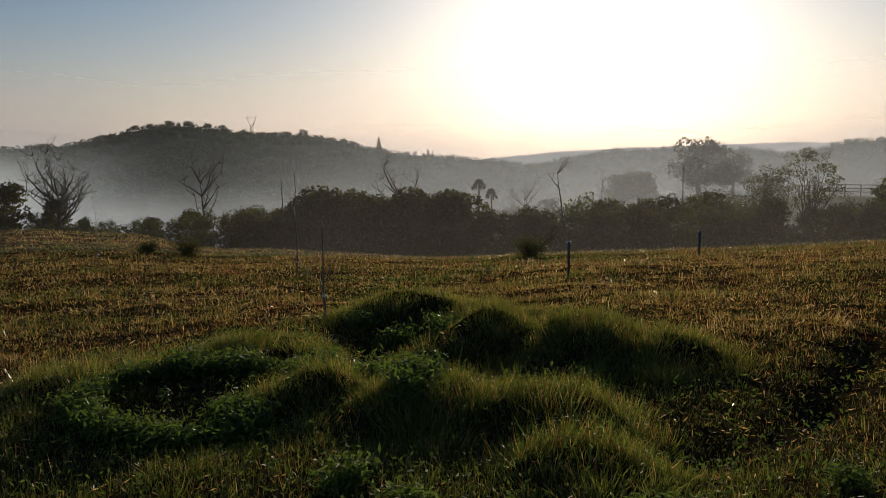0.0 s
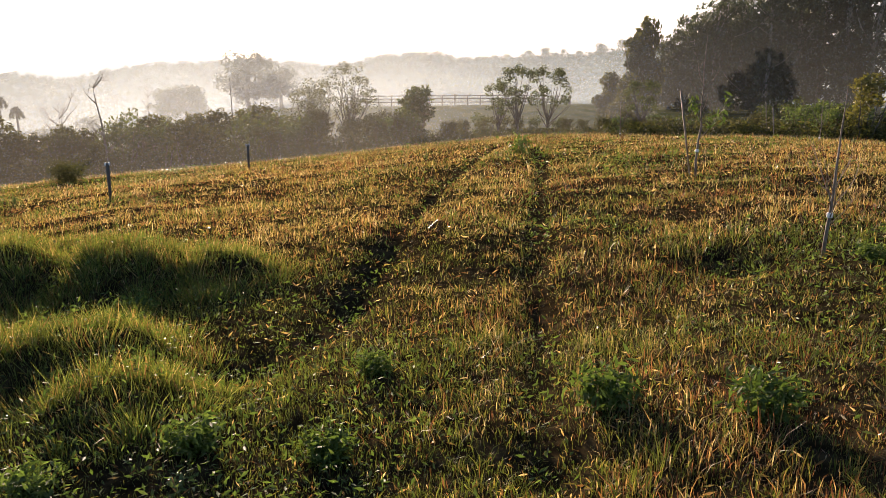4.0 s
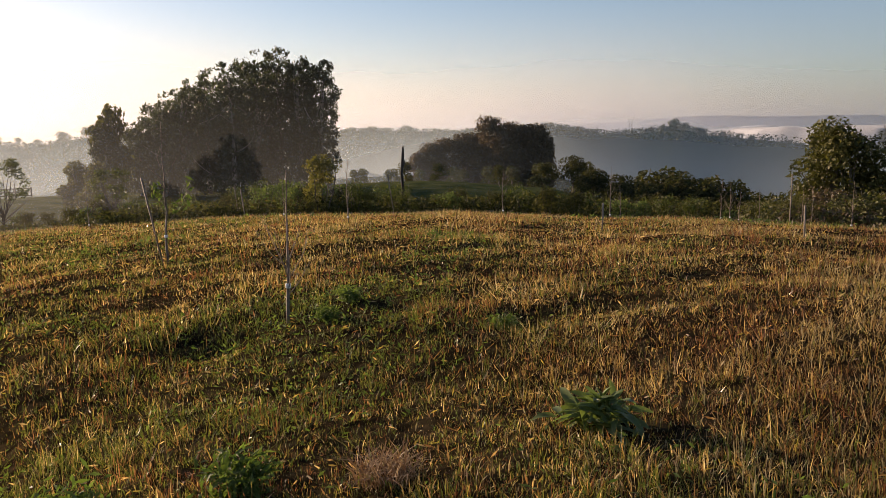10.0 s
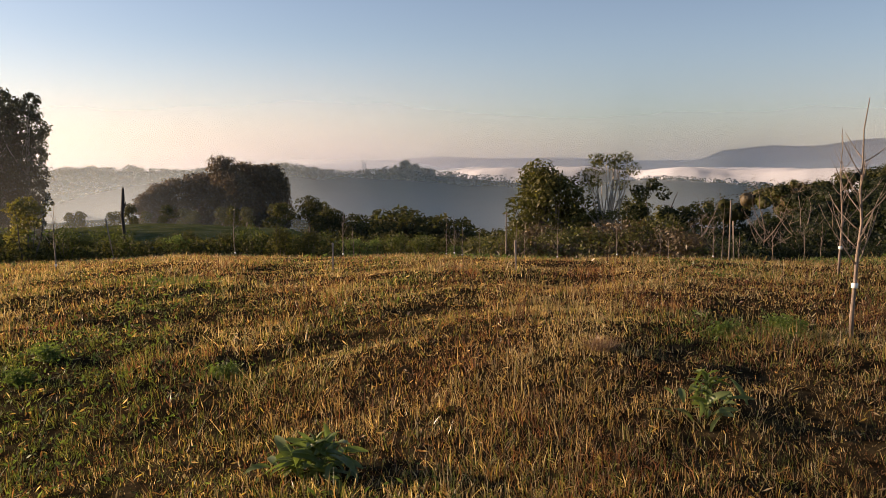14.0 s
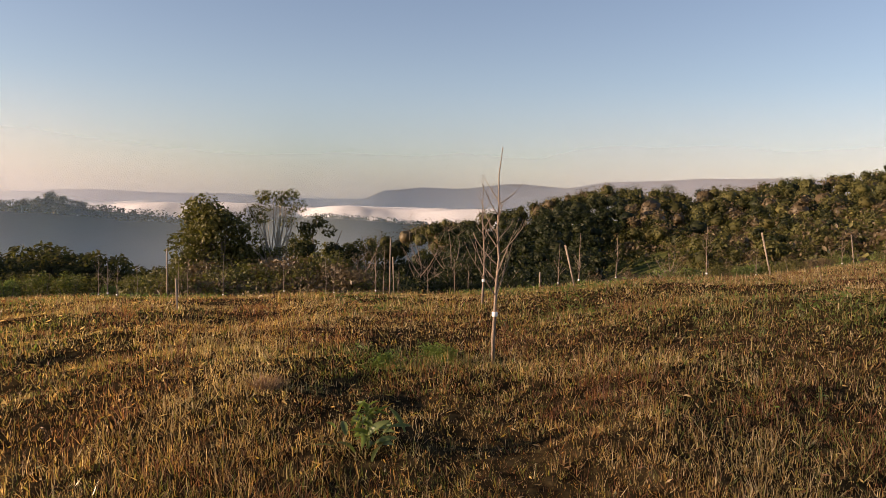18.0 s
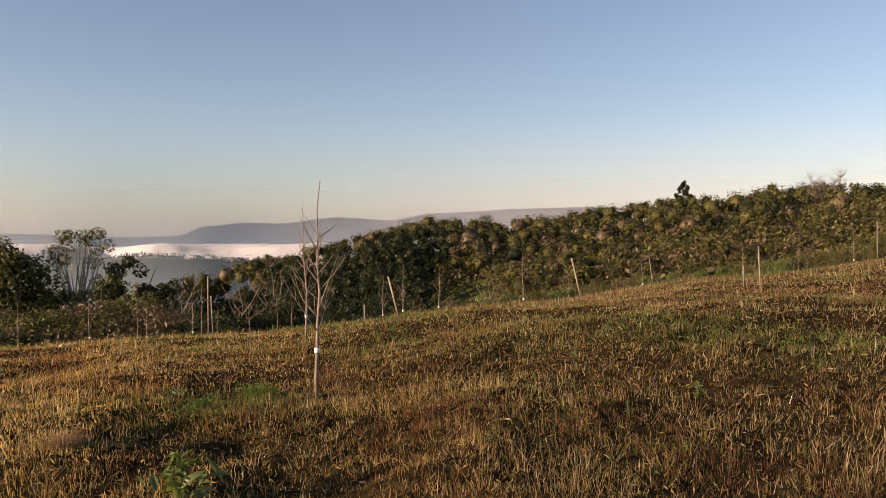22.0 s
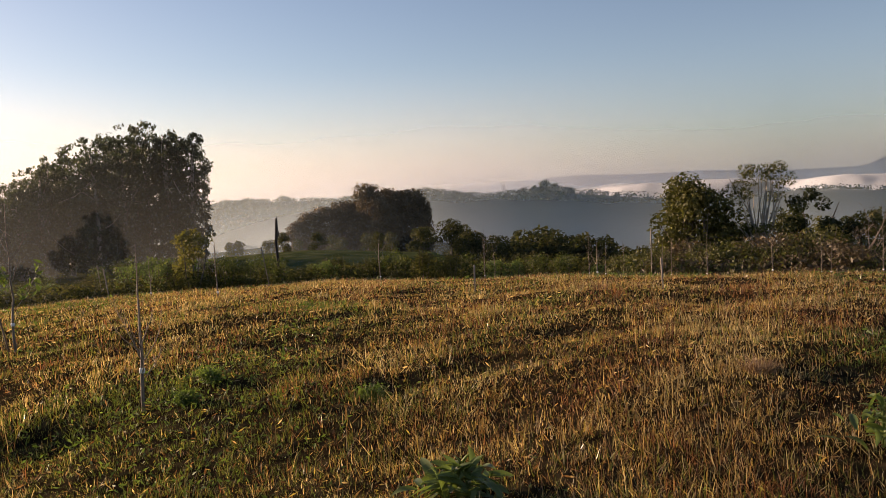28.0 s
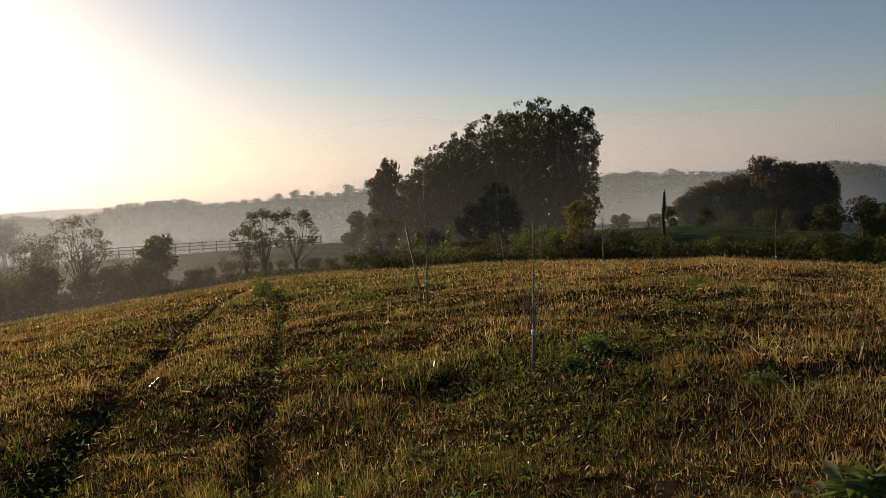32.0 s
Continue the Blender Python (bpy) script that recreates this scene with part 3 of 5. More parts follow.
line_of_bushes(22, 46, 1.8, lambda a: 34 - (a - 22) * .16, [(22, -4.5), (29.6, -4.4), (33, -3.5), (36, -3.2), (39, -3.7), (41.5, -3.6), (43.4, -4.1), (46, -4.4)], [(bush_a, 2.4), (bush_c, 2.9), (bush_b, 2.0)], BACK)
line_of_bushes(46, 69, 1.9, lambda a: 30 - (a - 46) * .1, [(46, -4.3), (49, -4.2), (52, -3.8), (54.5, -4.0), (57, -4.4), (63.5, -4.5), (66, -5.1), (69, -4.6)], [(bush_a, 2.4), (bush_b, 2.0), (bush_a, 2.4), (bush_c, 2.9)], BACK)
line_of_bushes(68, 84, 2.1, lambda a: 26, [(68, -4.6), (70, -3.7), (78, -3.3), (81, -3.6), (84, -4.4)], [(bush_d, 2.1), (bush_e, 1.7), (bush_d, 2.1), (bush_e, 1.7)], BACK)
# bushes of the shaded gully: the shade is in their leaf colour
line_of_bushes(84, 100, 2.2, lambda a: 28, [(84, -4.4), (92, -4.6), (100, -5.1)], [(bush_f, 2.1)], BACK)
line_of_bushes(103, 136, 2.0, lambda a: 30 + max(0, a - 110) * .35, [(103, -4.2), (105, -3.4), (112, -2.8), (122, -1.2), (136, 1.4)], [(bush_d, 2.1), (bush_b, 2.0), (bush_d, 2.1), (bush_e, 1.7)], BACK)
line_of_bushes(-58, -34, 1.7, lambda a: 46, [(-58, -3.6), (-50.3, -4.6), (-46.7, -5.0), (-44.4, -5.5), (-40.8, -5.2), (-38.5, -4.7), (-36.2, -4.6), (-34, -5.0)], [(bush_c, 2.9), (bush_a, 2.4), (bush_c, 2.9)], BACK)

# undergrowth that fills the hedges from the brow down; the DARK stretch has shade in its colour
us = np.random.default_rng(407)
for az0, az1, count, near_r, tops, stuff, text in ((-52, 24, 850, 36, [(-52, -5.2), (-44, -5.8), (-36, -6.2), (-30, -7.4), (-19, -7.6), (-4, -6.8), (24, -5.9)], THICKET, "dense olive undergrowth of the hedge"), (22, 48, 520, 29.5, [(22, -5.4), (37, -4.9), (48, -5.1)], THICKET, "dense olive undergrowth of the hedge"), (45, 70, 560, 28.5, [(45, -5.1), (53, -4.9), (60, -5.0), (70, -5.4)], THICKET, "dense green undergrowth of the hedge"), (68, 86, 520, 25, [(68, -5.2), (80, -4.7), (86, -5.2)], OLIVE, "brown-olive undergrowth below the brow"), (70, 84, 380, 24.5, [(70, -5.2), (84, -5.2)], RUST, "russet dry undergrowth below the brow"), (83, 101, 480, 27, [(83, -5.2), (101, -5.3)], DARK, "dark undergrowth below the brow, shade put into its leaf colour")):
    ua = us.uniform(az0, az1, count)
    ur = near_r + 11 * us.uniform(0, 1, count) + np.maximum(0, -ua) * .22
    ux, uy = ur * np.sin(np.radians(ua)), ur * np.cos(np.radians(ua))
    uz = ground(ux, uy)
    uh = np.clip(1.65 + ur * np.tan(np.radians(np.interp(ua, *np.array(tops, float).T))) - uz, .3, 3.2) * us.uniform(.45, 1.15, count)
    ud = us.normal(0, 1, (count, 64, 3))
    ud /= np.linalg.norm(ud, axis=2)[:, :, None]
    uc = np.stack([ux, uy, uz + uh * .5], 1)[:, None] + ud * np.stack([.55 + .25 * uh, .55 + .25 * uh, uh * .5], 1)[:, None]
    tagged(new("undergrowth", np_mesh("undergrowth", *leaves(us, uc.reshape(-1, 3), .1, .2, 1.5, 0, ud.reshape(-1, 3)), stuff)), text, "undergrowth", kind="stuff")

# the thicket below the field and the bare trees in it
thicket = build_tree("thicket_tree", at(-31, 52), "low dense dark thicket tree", 501, 4.6, .14, round_blobs(501, 4.6, .1, 4.4, 22, .3), .25, 2600, THICKET, limbs=5)
for az, r, s in ((-30.6, 50, -3.3), (-28.6, 49, -3.2), (-26.6, 50, -3.5), (-24.6, 49, -3.3), (-22.8, 50, -3.6), (-20.8, 51, -3.5), (-33.5, 54, -4.6), (-36, 54, -4.7), (-39, 52, -4.8), (-42, 52, -5.2), (-48, 50, -3.6), (-50.6, 48, -2.4), (-53, 46, -1.4), (-17.5, 47, -5.2), (-14.5, 47, -5.0), (-10.5, 47, -4.4), (-6.8, 47, -4.2), (-3.4, 47, -3.9), (.5, 47, -4.4), (5, 46, -4.9)):
    p = at(az, r)
    put(thicket, p, rng.uniform(0, 360), (1.65 + r * math.tan(radians(s)) - p.z) / 4.6)
build_bare("bare_tree", at(-47.6, 47), "leafless tree with a wide fan of fine twigs", 511, 5.3, .14, forks=20, fine=9, spread=1.0, stem=.42, reach=(.38, .56))
build_bare("bare_tree", at(-38.6, 58), "dead bare tree with forked limbs above the thicket", 512, 8.0, .15, forks=11, fine=4, spread=.7, stem=.7, reach=(.22, .38))
build_bare("bare_tree", at(-25.0, 62), "bare forked treetop standing out of the thicket", 513, 9.2, .18, forks=12, fine=4, spread=.75, stem=.68, reach=(.24, .38))
build_bare("bare_tree", at(-12.9, 43), "dead pole-like tree with few broken limbs", 514, 4.9, .09, forks=6, fine=2, spread=.8, stem=.97, reach=(.14, .28))
build_bare("bare_tree", at(-15.5, 90), "leafless hazy tree in the meadow", 515, 7, .14, forks=9, fine=4)
build_bare("bare_tree", at(-10.5, 84), "thin dead tree in the meadow", 516, 6.2, .09, forks=10, fine=2, spread=.8, stem=.97, reach=(.08, .16))

# trees in the haze beyond the meadow
haze_tree = build_tree("meadow_tree", at(-3.8, 117), "large spreading tree beyond the meadow in morning haze", 521, 8.6, .4, round_blobs(521, 11, 2.2, 8.6, 30, .26), .42, 3600, EUC, limbs=12)
for az, r, s, t in ((-9.2, 120, .62, 1), (-7.8, 118, .7, .9), (-1.6, 122, .7, 1), (-17.3, 112, .5, .75), (-14.0, 115, .5, .8), (.6, 128, .5, .8)):
    put(haze_tree, at(az, r), az * 37, s, t)
put(haze_tree, at(-16.3, 104), 70, .55, .7)
put(thicket, at(-26.2, 46), 30, .85, 1.1)
upright = build_tree("upright_tree", at(3.2, 46), "thin-leaved tree with many upright stems", 531, 5.6, .08, round_blobs(531, 4.4, 2.4, 5.5, 36, .16), .09, 2600, OLIVE, BARK, 28, .3)
put(upright, at(1.2, 47), 120, .9)
put(upright, at(.0, 46), 220, .8)
build_bush("bush", at(7.6, 43), "tall rounded bush at the edge of the field", 532, 2.7, 3.5, .16, 2200, BUSH)
sprout = build_tree("sprouting_tree", at(15.2, 39), "several-stemmed young tree with leafy heads", 533, 3.5, .05, round_blobs(533, 2.6, 1.3, 3.4, 26, .17), .095, 1700, BUSH, BARK, 24, .22)
put(sprout, at(17.3, 40), 100, 1.0)
put(sprout, at(13.8, 41), 200, .85)
put(sprout, at(23.8, 36), 300, .72)

# the rust-coloured clump and the dark wood behind the hedge
rust_tree = build_tree("rusty_tree", at(45.2, 158), "rust-tinged rounded tree in a clump", 541, 11, .3, round_blobs(541, 9.6, .2, 11, 40, .31), .46, 6200, RUST, limbs=8)
rust_tree.scale = (.8, .8, .84)
for az, r, el, s in ((44.4, 156, -1.9, .75), (46.3, 160, -.95, 1.0), (47.7, 162, -.65, 1.05), (49.3, 157, .5, 1.0), (50.8, 160, .1, 1.1), (52.4, 156, .0, 1.05), (53.3, 158, -.9, .6), (48.3, 166, -.6, 1.15), (51.5, 167, -.1, 1.2), (50.1, 154, -.5, 1.0)):
    p = at(az, r)
    put(rust_tree, p, az * 31, s, (1.65 + r * math.tan(radians(el)) - p.z) / 11 / s)
dark_tree = build_tree("dark_tree", at(56, 118), "dark rounded tree in the wood below the hedge", 551, 7.5, .2, round_blobs(551, 7, .2, 7.4, 20, .26), .3, 2900, THICKET, limbs=4)
for k in range(26):
    az = 39 + 31 * (k + rng.uniform(0, .8)) / 26
    r = 108 + rng.uniform(-8, 14)
    want = np.interp(az, [39, 43, 54, 55.1, 57, 60, 63, 66.7, 70], [-3.1, -3.0, -2.6, -1.8, -2.8, -2.85, -3.5, -4.2, -4.4])
    p = at(az, r)
    put(dark_tree, p, rng.uniform(0, 360), max(.5, (1.65 + r * math.tan(radians(want)) - p.z) / 7.6) * rng.uniform(.85, 1.05))

# scrub on the lower slope of the wooded hill
for k in range(50):
    az, r = 97 + 42 * ((k * .61803) % 1), 36 + 30 * ((k * .7548) % 1)
    r += max(0, az - 112) * .3
    p = at(az, r)
    kind, tall = ((bush_d, 2.1), (bush_e, 1.7), (bush_a, 2.4), (bush_d, 2.1), (bush_b, 2.0))[k % 5]
    high = 1.65 + r * math.tan(radians(float(np.interp(az, [97, 104, 112, 122, 138], [-4.3, -3.3, -2.4, -.8, 1.8])))) - p.z
    size = min(1.5, max(.5, high / tall)) * rng.uniform(.75, 1.05)
    put(kind, p, rng.uniform(0, 360), size)

# the trees below the brow
brown_tree = build_tree("broad_tree", at(72.2, 33), "broad olive-brown tree below the brow of the field", 561, 5.1, .16, round_blobs(561, 3.6, .3, 5.0, 40, .24), .14, 4300, OLIVE, limbs=9)
build_tree("sparse_tree", at(76.6, 33), "tall pale-stemmed tree with a thin leafy crown", 562, 5.5, .1, round_blobs(562, 3.6, 2.2, 5.4, 34, .15), .085, 3000, OLIVE, PALE_BARK, 26, .5)
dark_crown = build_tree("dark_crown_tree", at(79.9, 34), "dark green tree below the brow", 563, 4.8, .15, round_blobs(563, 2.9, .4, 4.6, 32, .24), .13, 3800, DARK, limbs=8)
# from azimuth 83 on the dark-leaved kind stands in for gully shade
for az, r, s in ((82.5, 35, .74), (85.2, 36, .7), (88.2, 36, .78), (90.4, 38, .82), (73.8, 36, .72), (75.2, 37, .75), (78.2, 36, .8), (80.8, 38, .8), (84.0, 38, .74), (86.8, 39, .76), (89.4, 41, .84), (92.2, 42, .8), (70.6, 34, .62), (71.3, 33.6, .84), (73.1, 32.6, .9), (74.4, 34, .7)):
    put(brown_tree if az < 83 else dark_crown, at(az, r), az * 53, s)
pale_bare = build_bare("bare_tree", at(86.6, 31), "pale twisted leafless tree at the wood's edge", 564, 3.6, .06, TWIG, 7, 4)
for az, r, s in ((83.2, 30, .8), (89.2, 30, .9), (91.6, 31, .7), (104.2, 34, .6)):
    put(pale_bare, at(az, r), az * 71, s)

# the wooded hillside
GW = "hillside wood"
w1 = build_tree("hillside_tree", at(100, 150), "olive-green tree of the wooded hillside", 571, 7.5, .2, round_blobs(571, 5.4, .4, 7.4, 26, .27), .25, 900, OLIVE, limbs=1, group=GW)
w2 = build_tree("hillside_tree", at(104, 150), "dark green tree of the wooded hillside", 572, 7.5, .2, round_blobs(572, 5.0, .4, 7.4, 26, .27), .25, 900, THICKET, limbs=1, group=GW)
w3 = build_tree("hillside_tree", at(108, 150), "brownish tree of the wooded hillside", 573, 7, .2, round_blobs(573, 4.8, .4, 6.8, 24, .27), .24, 860, RUST, limbs=1, group=GW)
w4 = build_tree("hillside_tree", at(95, 140), "very dark tree of the wooded hillside, leaves darkened for gully shade", 574, 7.5, .2, round_blobs(574, 5.2, .2, 7.4, 26, .28), .3, 800, DARK, limbs=1, group=GW)
CREST = np.array([(84, -2.1), (87.2, -1.2), (89.5, -.75), (93.5, .05), (95.5, .65), (99.6, 1.85), (104.5, 1.5), (109.7, 2.0), (113.6, 2.6), (116.7, 2.8), (119.7, 3.1), (122.5, 3.5), (124, 3.65), (128, 3.5), (130, 3.5), (134, 4.2), (142, 5.0)]).T
FOOT = np.array([(84, -4.6), (92, -4.6), (97, -4.2), (104, -3.3), (112, -2.4), (122, -.9), (130, .6), (142, 2.4)]).T
for k in range(270):
    az, r = 83 + 60 * ((k * .61803) % 1), 44 + 52 * ((k * .7548) % 1) ** .8
    if 99.5 < az < 105 and 55 < r < 100 or az < 93 and r < 58:
        continue
    # below azimuth 99 only w4, whose leaf colour supplies the shade
    kinds = [w4] if az < 99 and r < 115 else [w1, w3, w2, w3, w1, w4, w3] if r > 80 else [w1, w3, w3, w2, w1]
    p = at(az, r)
    u = smooth(44, 150, r)
    el = np.interp(az, *FOOT) * (1 - u) + np.interp(az, *CREST) * u
    size = (1.65 + r * math.tan(radians(float(el))) - p.z) / 7.4
    if size < .18:
        continue
    put(kinds[int(rng.integers(len(kinds)))], p, rng.uniform(0, 360), min(size, 1.25) * rng.uniform(.72, 1.03))
# the canopy of the upper wood, crown behind crown: leaf domes over added light-blocking balls
cs = np.random.default_rng(576)
CROWNS, PER = 1900, 140
cz, cr_ = cs.uniform(83, 143, CROWNS), 66 + 100 * cs.uniform(0, 1, CROWNS) ** .85
cu = smooth(44, 150, cr_)
cel = np.interp(cz, *FOOT) * (1 - cu) + np.interp(cz, *CREST) * cu
cw = np.clip(cs.lognormal(.2, .32, CROWNS), .7, 2.3) * np.clip(cr_ / 110, .75, 1.25)
cm = ~((cz > 99.5) & (cz < 105) & (cr_ < 100))
cx_, cy_ = cr_ * np.sin(np.radians(cz)), cr_ * np.cos(np.radians(cz))
ctop = np.maximum(1.65 + cr_ * np.tan(np.radians(cel)) - cs.uniform(-.4, 1.9, CROWNS) - np.where(cs.uniform(0, 1, CROWNS) < .3, cs.uniform(1.5, 5, CROWNS), 0), ground(cx_, cy_) + 1.2)
cm &= ctop - ground(cx_, cy_) < 12
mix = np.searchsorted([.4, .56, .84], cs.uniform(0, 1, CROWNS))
# gully crowns all take the dark leaf, as painted shade
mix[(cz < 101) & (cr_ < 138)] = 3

ball_v, ball_t = tube([(0, 0, z) for z in (-.95, -.6, 0, .6, .92)], [.35, .8, 1, .78, .36], 9)
for kind, stuff, text in ((0, OLIVE, "olive-green treetops of the wooded hillside"), (1, RUST, "brownish treetops of the wooded hillside"), (2, THICKET, "dull green treetops of the wooded hillside"), (3, DARK, "dark green treetops of the wooded hillside, darkened for gully shade")):
    q = cm & (mix == kind)
    k = q.sum()
    cd = cs.normal(0, 1, (k, PER, 3)) + np.array([0, 0, .5])
    cd /= np.linalg.norm(cd, axis=2)[:, :, None]
    bulge = 1 + .32 * np.sin(cd[:, :, :1] * 6 + cd[:, :, 1:2] * 5 + cd[:, :, 2:] * 4 + cs.uniform(0, 6, (k, 1, 1)))
    heart = np.stack([cx_, cy_, ctop - cw * .95], 1)[q][:, None]
    cc = heart + cd * bulge * cw[q][:, None, None] * (1, 1, .85) * cs.uniform(.6, 1.08, (k, PER, 1)) ** .6
    # dented solid ball added in each crown to stop light passing through
    dent = 1 + .2 * np.sin(ball_v[:, :1] * 6 + ball_v[:, 1:2] * 5 + ball_v[:, 2:] * 4 + cs.uniform(0, 6, (k, 1, 1)))
    inside = heart + ball_v[None] * dent * cw[q][:, None, None] * (.66, .66, .55)
    cores = (inside.reshape(-1, 3), (ball_t[None] + np.arange(k)[:, None, None] * len(ball_v)).reshape(-1, 3))
    tagged(new("wood_canopy", np_mesh("wood_canopy", *join([leaves(cs, cc.reshape(-1, 3), .33, .15, 1.2, 0, cd.reshape(-1, 3), 1.5), cores]), stuff)), text, "woods", kind="stuff")
# low scrub that covers the slope between the trees
ks = np.random.default_rng(575)
kz = ks.uniform(97, 141, 2400)
kr = 37 + np.maximum(0, kz - 110) * .3 + 105 * ks.uniform(0, 1, 2400) ** 1.3
km = ~((kz > 99.5) & (kz < 104.5) & (kr > 58) & (kr < 92)) & ((kz > 93) | (kr > 46))
kz, kr = np.radians(kz[km]), kr[km]
kx, ky = kr * np.sin(kz), kr * np.cos(kz)
kh = ks.uniform(.5, 1.15, len(kx)) * np.clip(kr / 50, .8, 1.5)
kd = ks.normal(0, 1, (len(kx), 22, 3))
kd /= np.linalg.norm(kd, axis=2)[:, :, None]
kc = np.stack([kx, ky, ground(kx, ky) + kh * .6], 1)[:, None] + kd * (kh[:, None, None] * (1.1, 1.1, .8))
for bit, stuff, text in ((slice(0, None, 3), RUST, "brown dry scrub on the wooded slope"), (slice(1, None, 3), OLIVE, "olive scrub on the wooded slope"), (slice(2, None, 3), THICKET, "dull green scrub on the wooded slope")):
    tagged(new("hillside_scrub", np_mesh("hillside_scrub", *leaves(ks, kc[bit].reshape(-1, 3), .42, .2, 1.2), stuff)), text, "scrub", kind="stuff")
conifer_blobs = [(math.cos(k * 2.4) * (1 - k / 26) * 3.1, math.sin(k * 2.4) * (1 - k / 26) * 3.1, 2.0 + k * .31, .8 * (1 - k / 34), .5) for k in range(24)]
build_tree("conifer", at(117.7, 150), "dark conifer standing above the wooded ridge", 581, 9.6, .28, conifer_blobs, .5, 2000, DARK, limbs=14, trunk_to=.95)
build_bare("bare_tree", at(126.4, 140), "wide leafless pale tree on the wooded ridge", 582, 9.5, .2, BARK, 26, 8, spread=1.9, stem=.55, reach=(.34, .5))


# ---- grass ----
GREENS = [(4.6, 5.6, .8), (8.0, .45, .8), (7.0, 1.0, .5), (5.3, 5.6, .6), (9.5, 9.0, .6), (10.4, 5.4, .7), (-5.3, 9.1, .9), (3.4, 7.9, .5)]


def patches(x, y, scale, shift):
    return lumps(x * scale + shift, y * scale - shift * .7)


def blades(rng, x, y, high, wide, lean, way=None):
    """Bent pointed blades, widest below the middle."""
    n = len(x)
    z = ground(x, y) - .004
    a = rng.uniform(0, 6.283, n)
    b = rng.uniform(0, 6.283, n) if way is None else way + rng.normal(0, .5, n)
    l = lean * high
    root = np.stack([x, y, z], 1)
    side = np.stack([np.cos(a), np.sin(a), 0 * a], 1) * (wide * .5)[:, None]
    out = np.stack([np.cos(b), np.sin(b), 0 * b], 1) * l[:, None]
    up = np.stack([0 * x, 0 * x, high], 1)
    mid, tip = root + up * .5 + out * .28, root + up * (1 - .3 * np.minimum(lean, 1.4)[:, None] ** 2) + out
    near = np.hypot(x, y) < 4.2
    k = near.sum()
    v1 = np.stack([root, mid - side, mid + side, tip], 1)[near].reshape(-1, 3)
    i = np.arange(k)[:, None] * 4
    t1 = np.concatenate([i + [0, 2, 1], i + [1, 2, 3]], 0)
    v2 = np.stack([root - side, root + side, tip], 1)[~near].reshape(-1, 3)
    t2 = np.arange(len(v2)).reshape(-1, 3)
    return join([(v1, t1), (v2, t2)])


def scatter(rng, n, r0, r1, power):
    """Places over the sector in view, thinning with distance as r to the -power."""
    e = 2 - power
    r = (rng.uniform(0, 1, n) * (r1 ** e - r0 ** e) + r0 ** e) ** (1 / e)
    az = np.radians(rng.uniform(-62, 146, n))
    return r * np.sin(az), r * np.cos(az), r


rng = np.random.default_rng(7)
# half of the blades stand in tufts, the rest between them
cx, cy, cr = scatter(rng, 84000, 1.7, 46, 1.45)
own = rng.integers(0, len(cx), 860000)
da, dr = rng.uniform(0, 6.283, len(own)), rng.uniform(0, 1, len(own)) ** .8 * (.022 + .009 * cr[own])
x0, y0, r0 = scatter(rng, 660000, 1.7, 46, 1.5)
x, y = np.concatenate([cx[own] + np.cos(da) * dr, x0]), np.concatenate([cy[own] + np.sin(da) * dr, y0])
tall = np.concatenate([np.clip(rng.lognormal(0, .42, len(cx)), .35, 2.1)[own], rng.uniform(.25, .75, len(x0))])
way = np.concatenate([da, rng.uniform(0, 6.283, len(x0))])
hue = np.concatenate([rng.normal(0, .5, len(cx))[own], rng.normal(0, .35, len(x0))])
r = np.hypot(x, y)
track = np.minimum(segment_distance(x, y, TRACKS[0]), segment_distance(x, y, TRACKS[1]))
green = patches(x, y, .8, 3.0) * .6 + patches(x, y, 2.6, 9.0) * .6 + hue
for gx_, gy_, gr_ in GREENS:
    green = green + 1.0 * np.exp(-(((x - gx_) ** 2 + (y - gy_) ** 2) / gr_ ** 2) ** 1.5)
mound, hollow = mound_at(x, y), hollow_at(x, y)
leafy = np.exp(-(((x + 2.8) ** 2 + (y - 5.4) ** 2) / 4.4 ** 2) ** 2)
az = np.degrees(np.arctan2(x, y))
green = green + .26 + .6 * (1 - smooth(25, 75, az)) + 1.6 * mound + 1.0 * leafy + .6 * hollow + .5 * dip_at(x, y) + .5 * np.exp(-(track / .16) ** 2)
thin = patches(x, y, 2.2, 21.0) + .7 * patches(x, y, 5.5, 5.0)
keep = rng.uniform(0, 1, len(x)) < np.clip(.95 + .5 * thin, .55, 1) * (1 - .25 * np.exp(-(track / .13) ** 2))
is_green = rng.uniform(-.5, 1.9, len(x)) < green - .22
high = rng.uniform(.026, .088, len(x)) * tall * np.clip(.95 + .5 * patches(x, y, 3.1, 33.0), .45, 1.6) * (1 - .5 * np.exp(-(track / .15) ** 2)) * (1 + .6 * mound) * (1 - .2 * dip_at(x, y))
wide = rng.uniform(.0022, .0062, len(x)) * np.maximum(1, (r / 4.5) ** .9)
lean = .06 + 1.05 * rng.uniform(0, 1, len(x)) ** 1.6
tint = 1.1 * patches(x, y, 4.5, 14.0) + .35 * patches(x, y, 1.3, 27.0) + np.concatenate([rng.normal(0, .6, len(cx))[own], rng.normal(0, .8, len(x0))])
for low, high_, stuff, text in ((-9, -.75, RUSSET, "dark russet dying grass in clumps over the field"), (-.75, .6, DRY, "golden-brown dying grass wet with dew over the field"), (.6, 9, GOLDEN, "pale golden dead grass in clumps over the field")):
    m = keep & ~is_green & (tint >= low) & (tint < high_)
    tagged(new("dry_grass", np_mesh("dry_grass", *blades(rng, x[m], y[m], high[m], wide[m], lean[m], way[m]), stuff)), text, "grass", kind="stuff")
m = keep & is_green
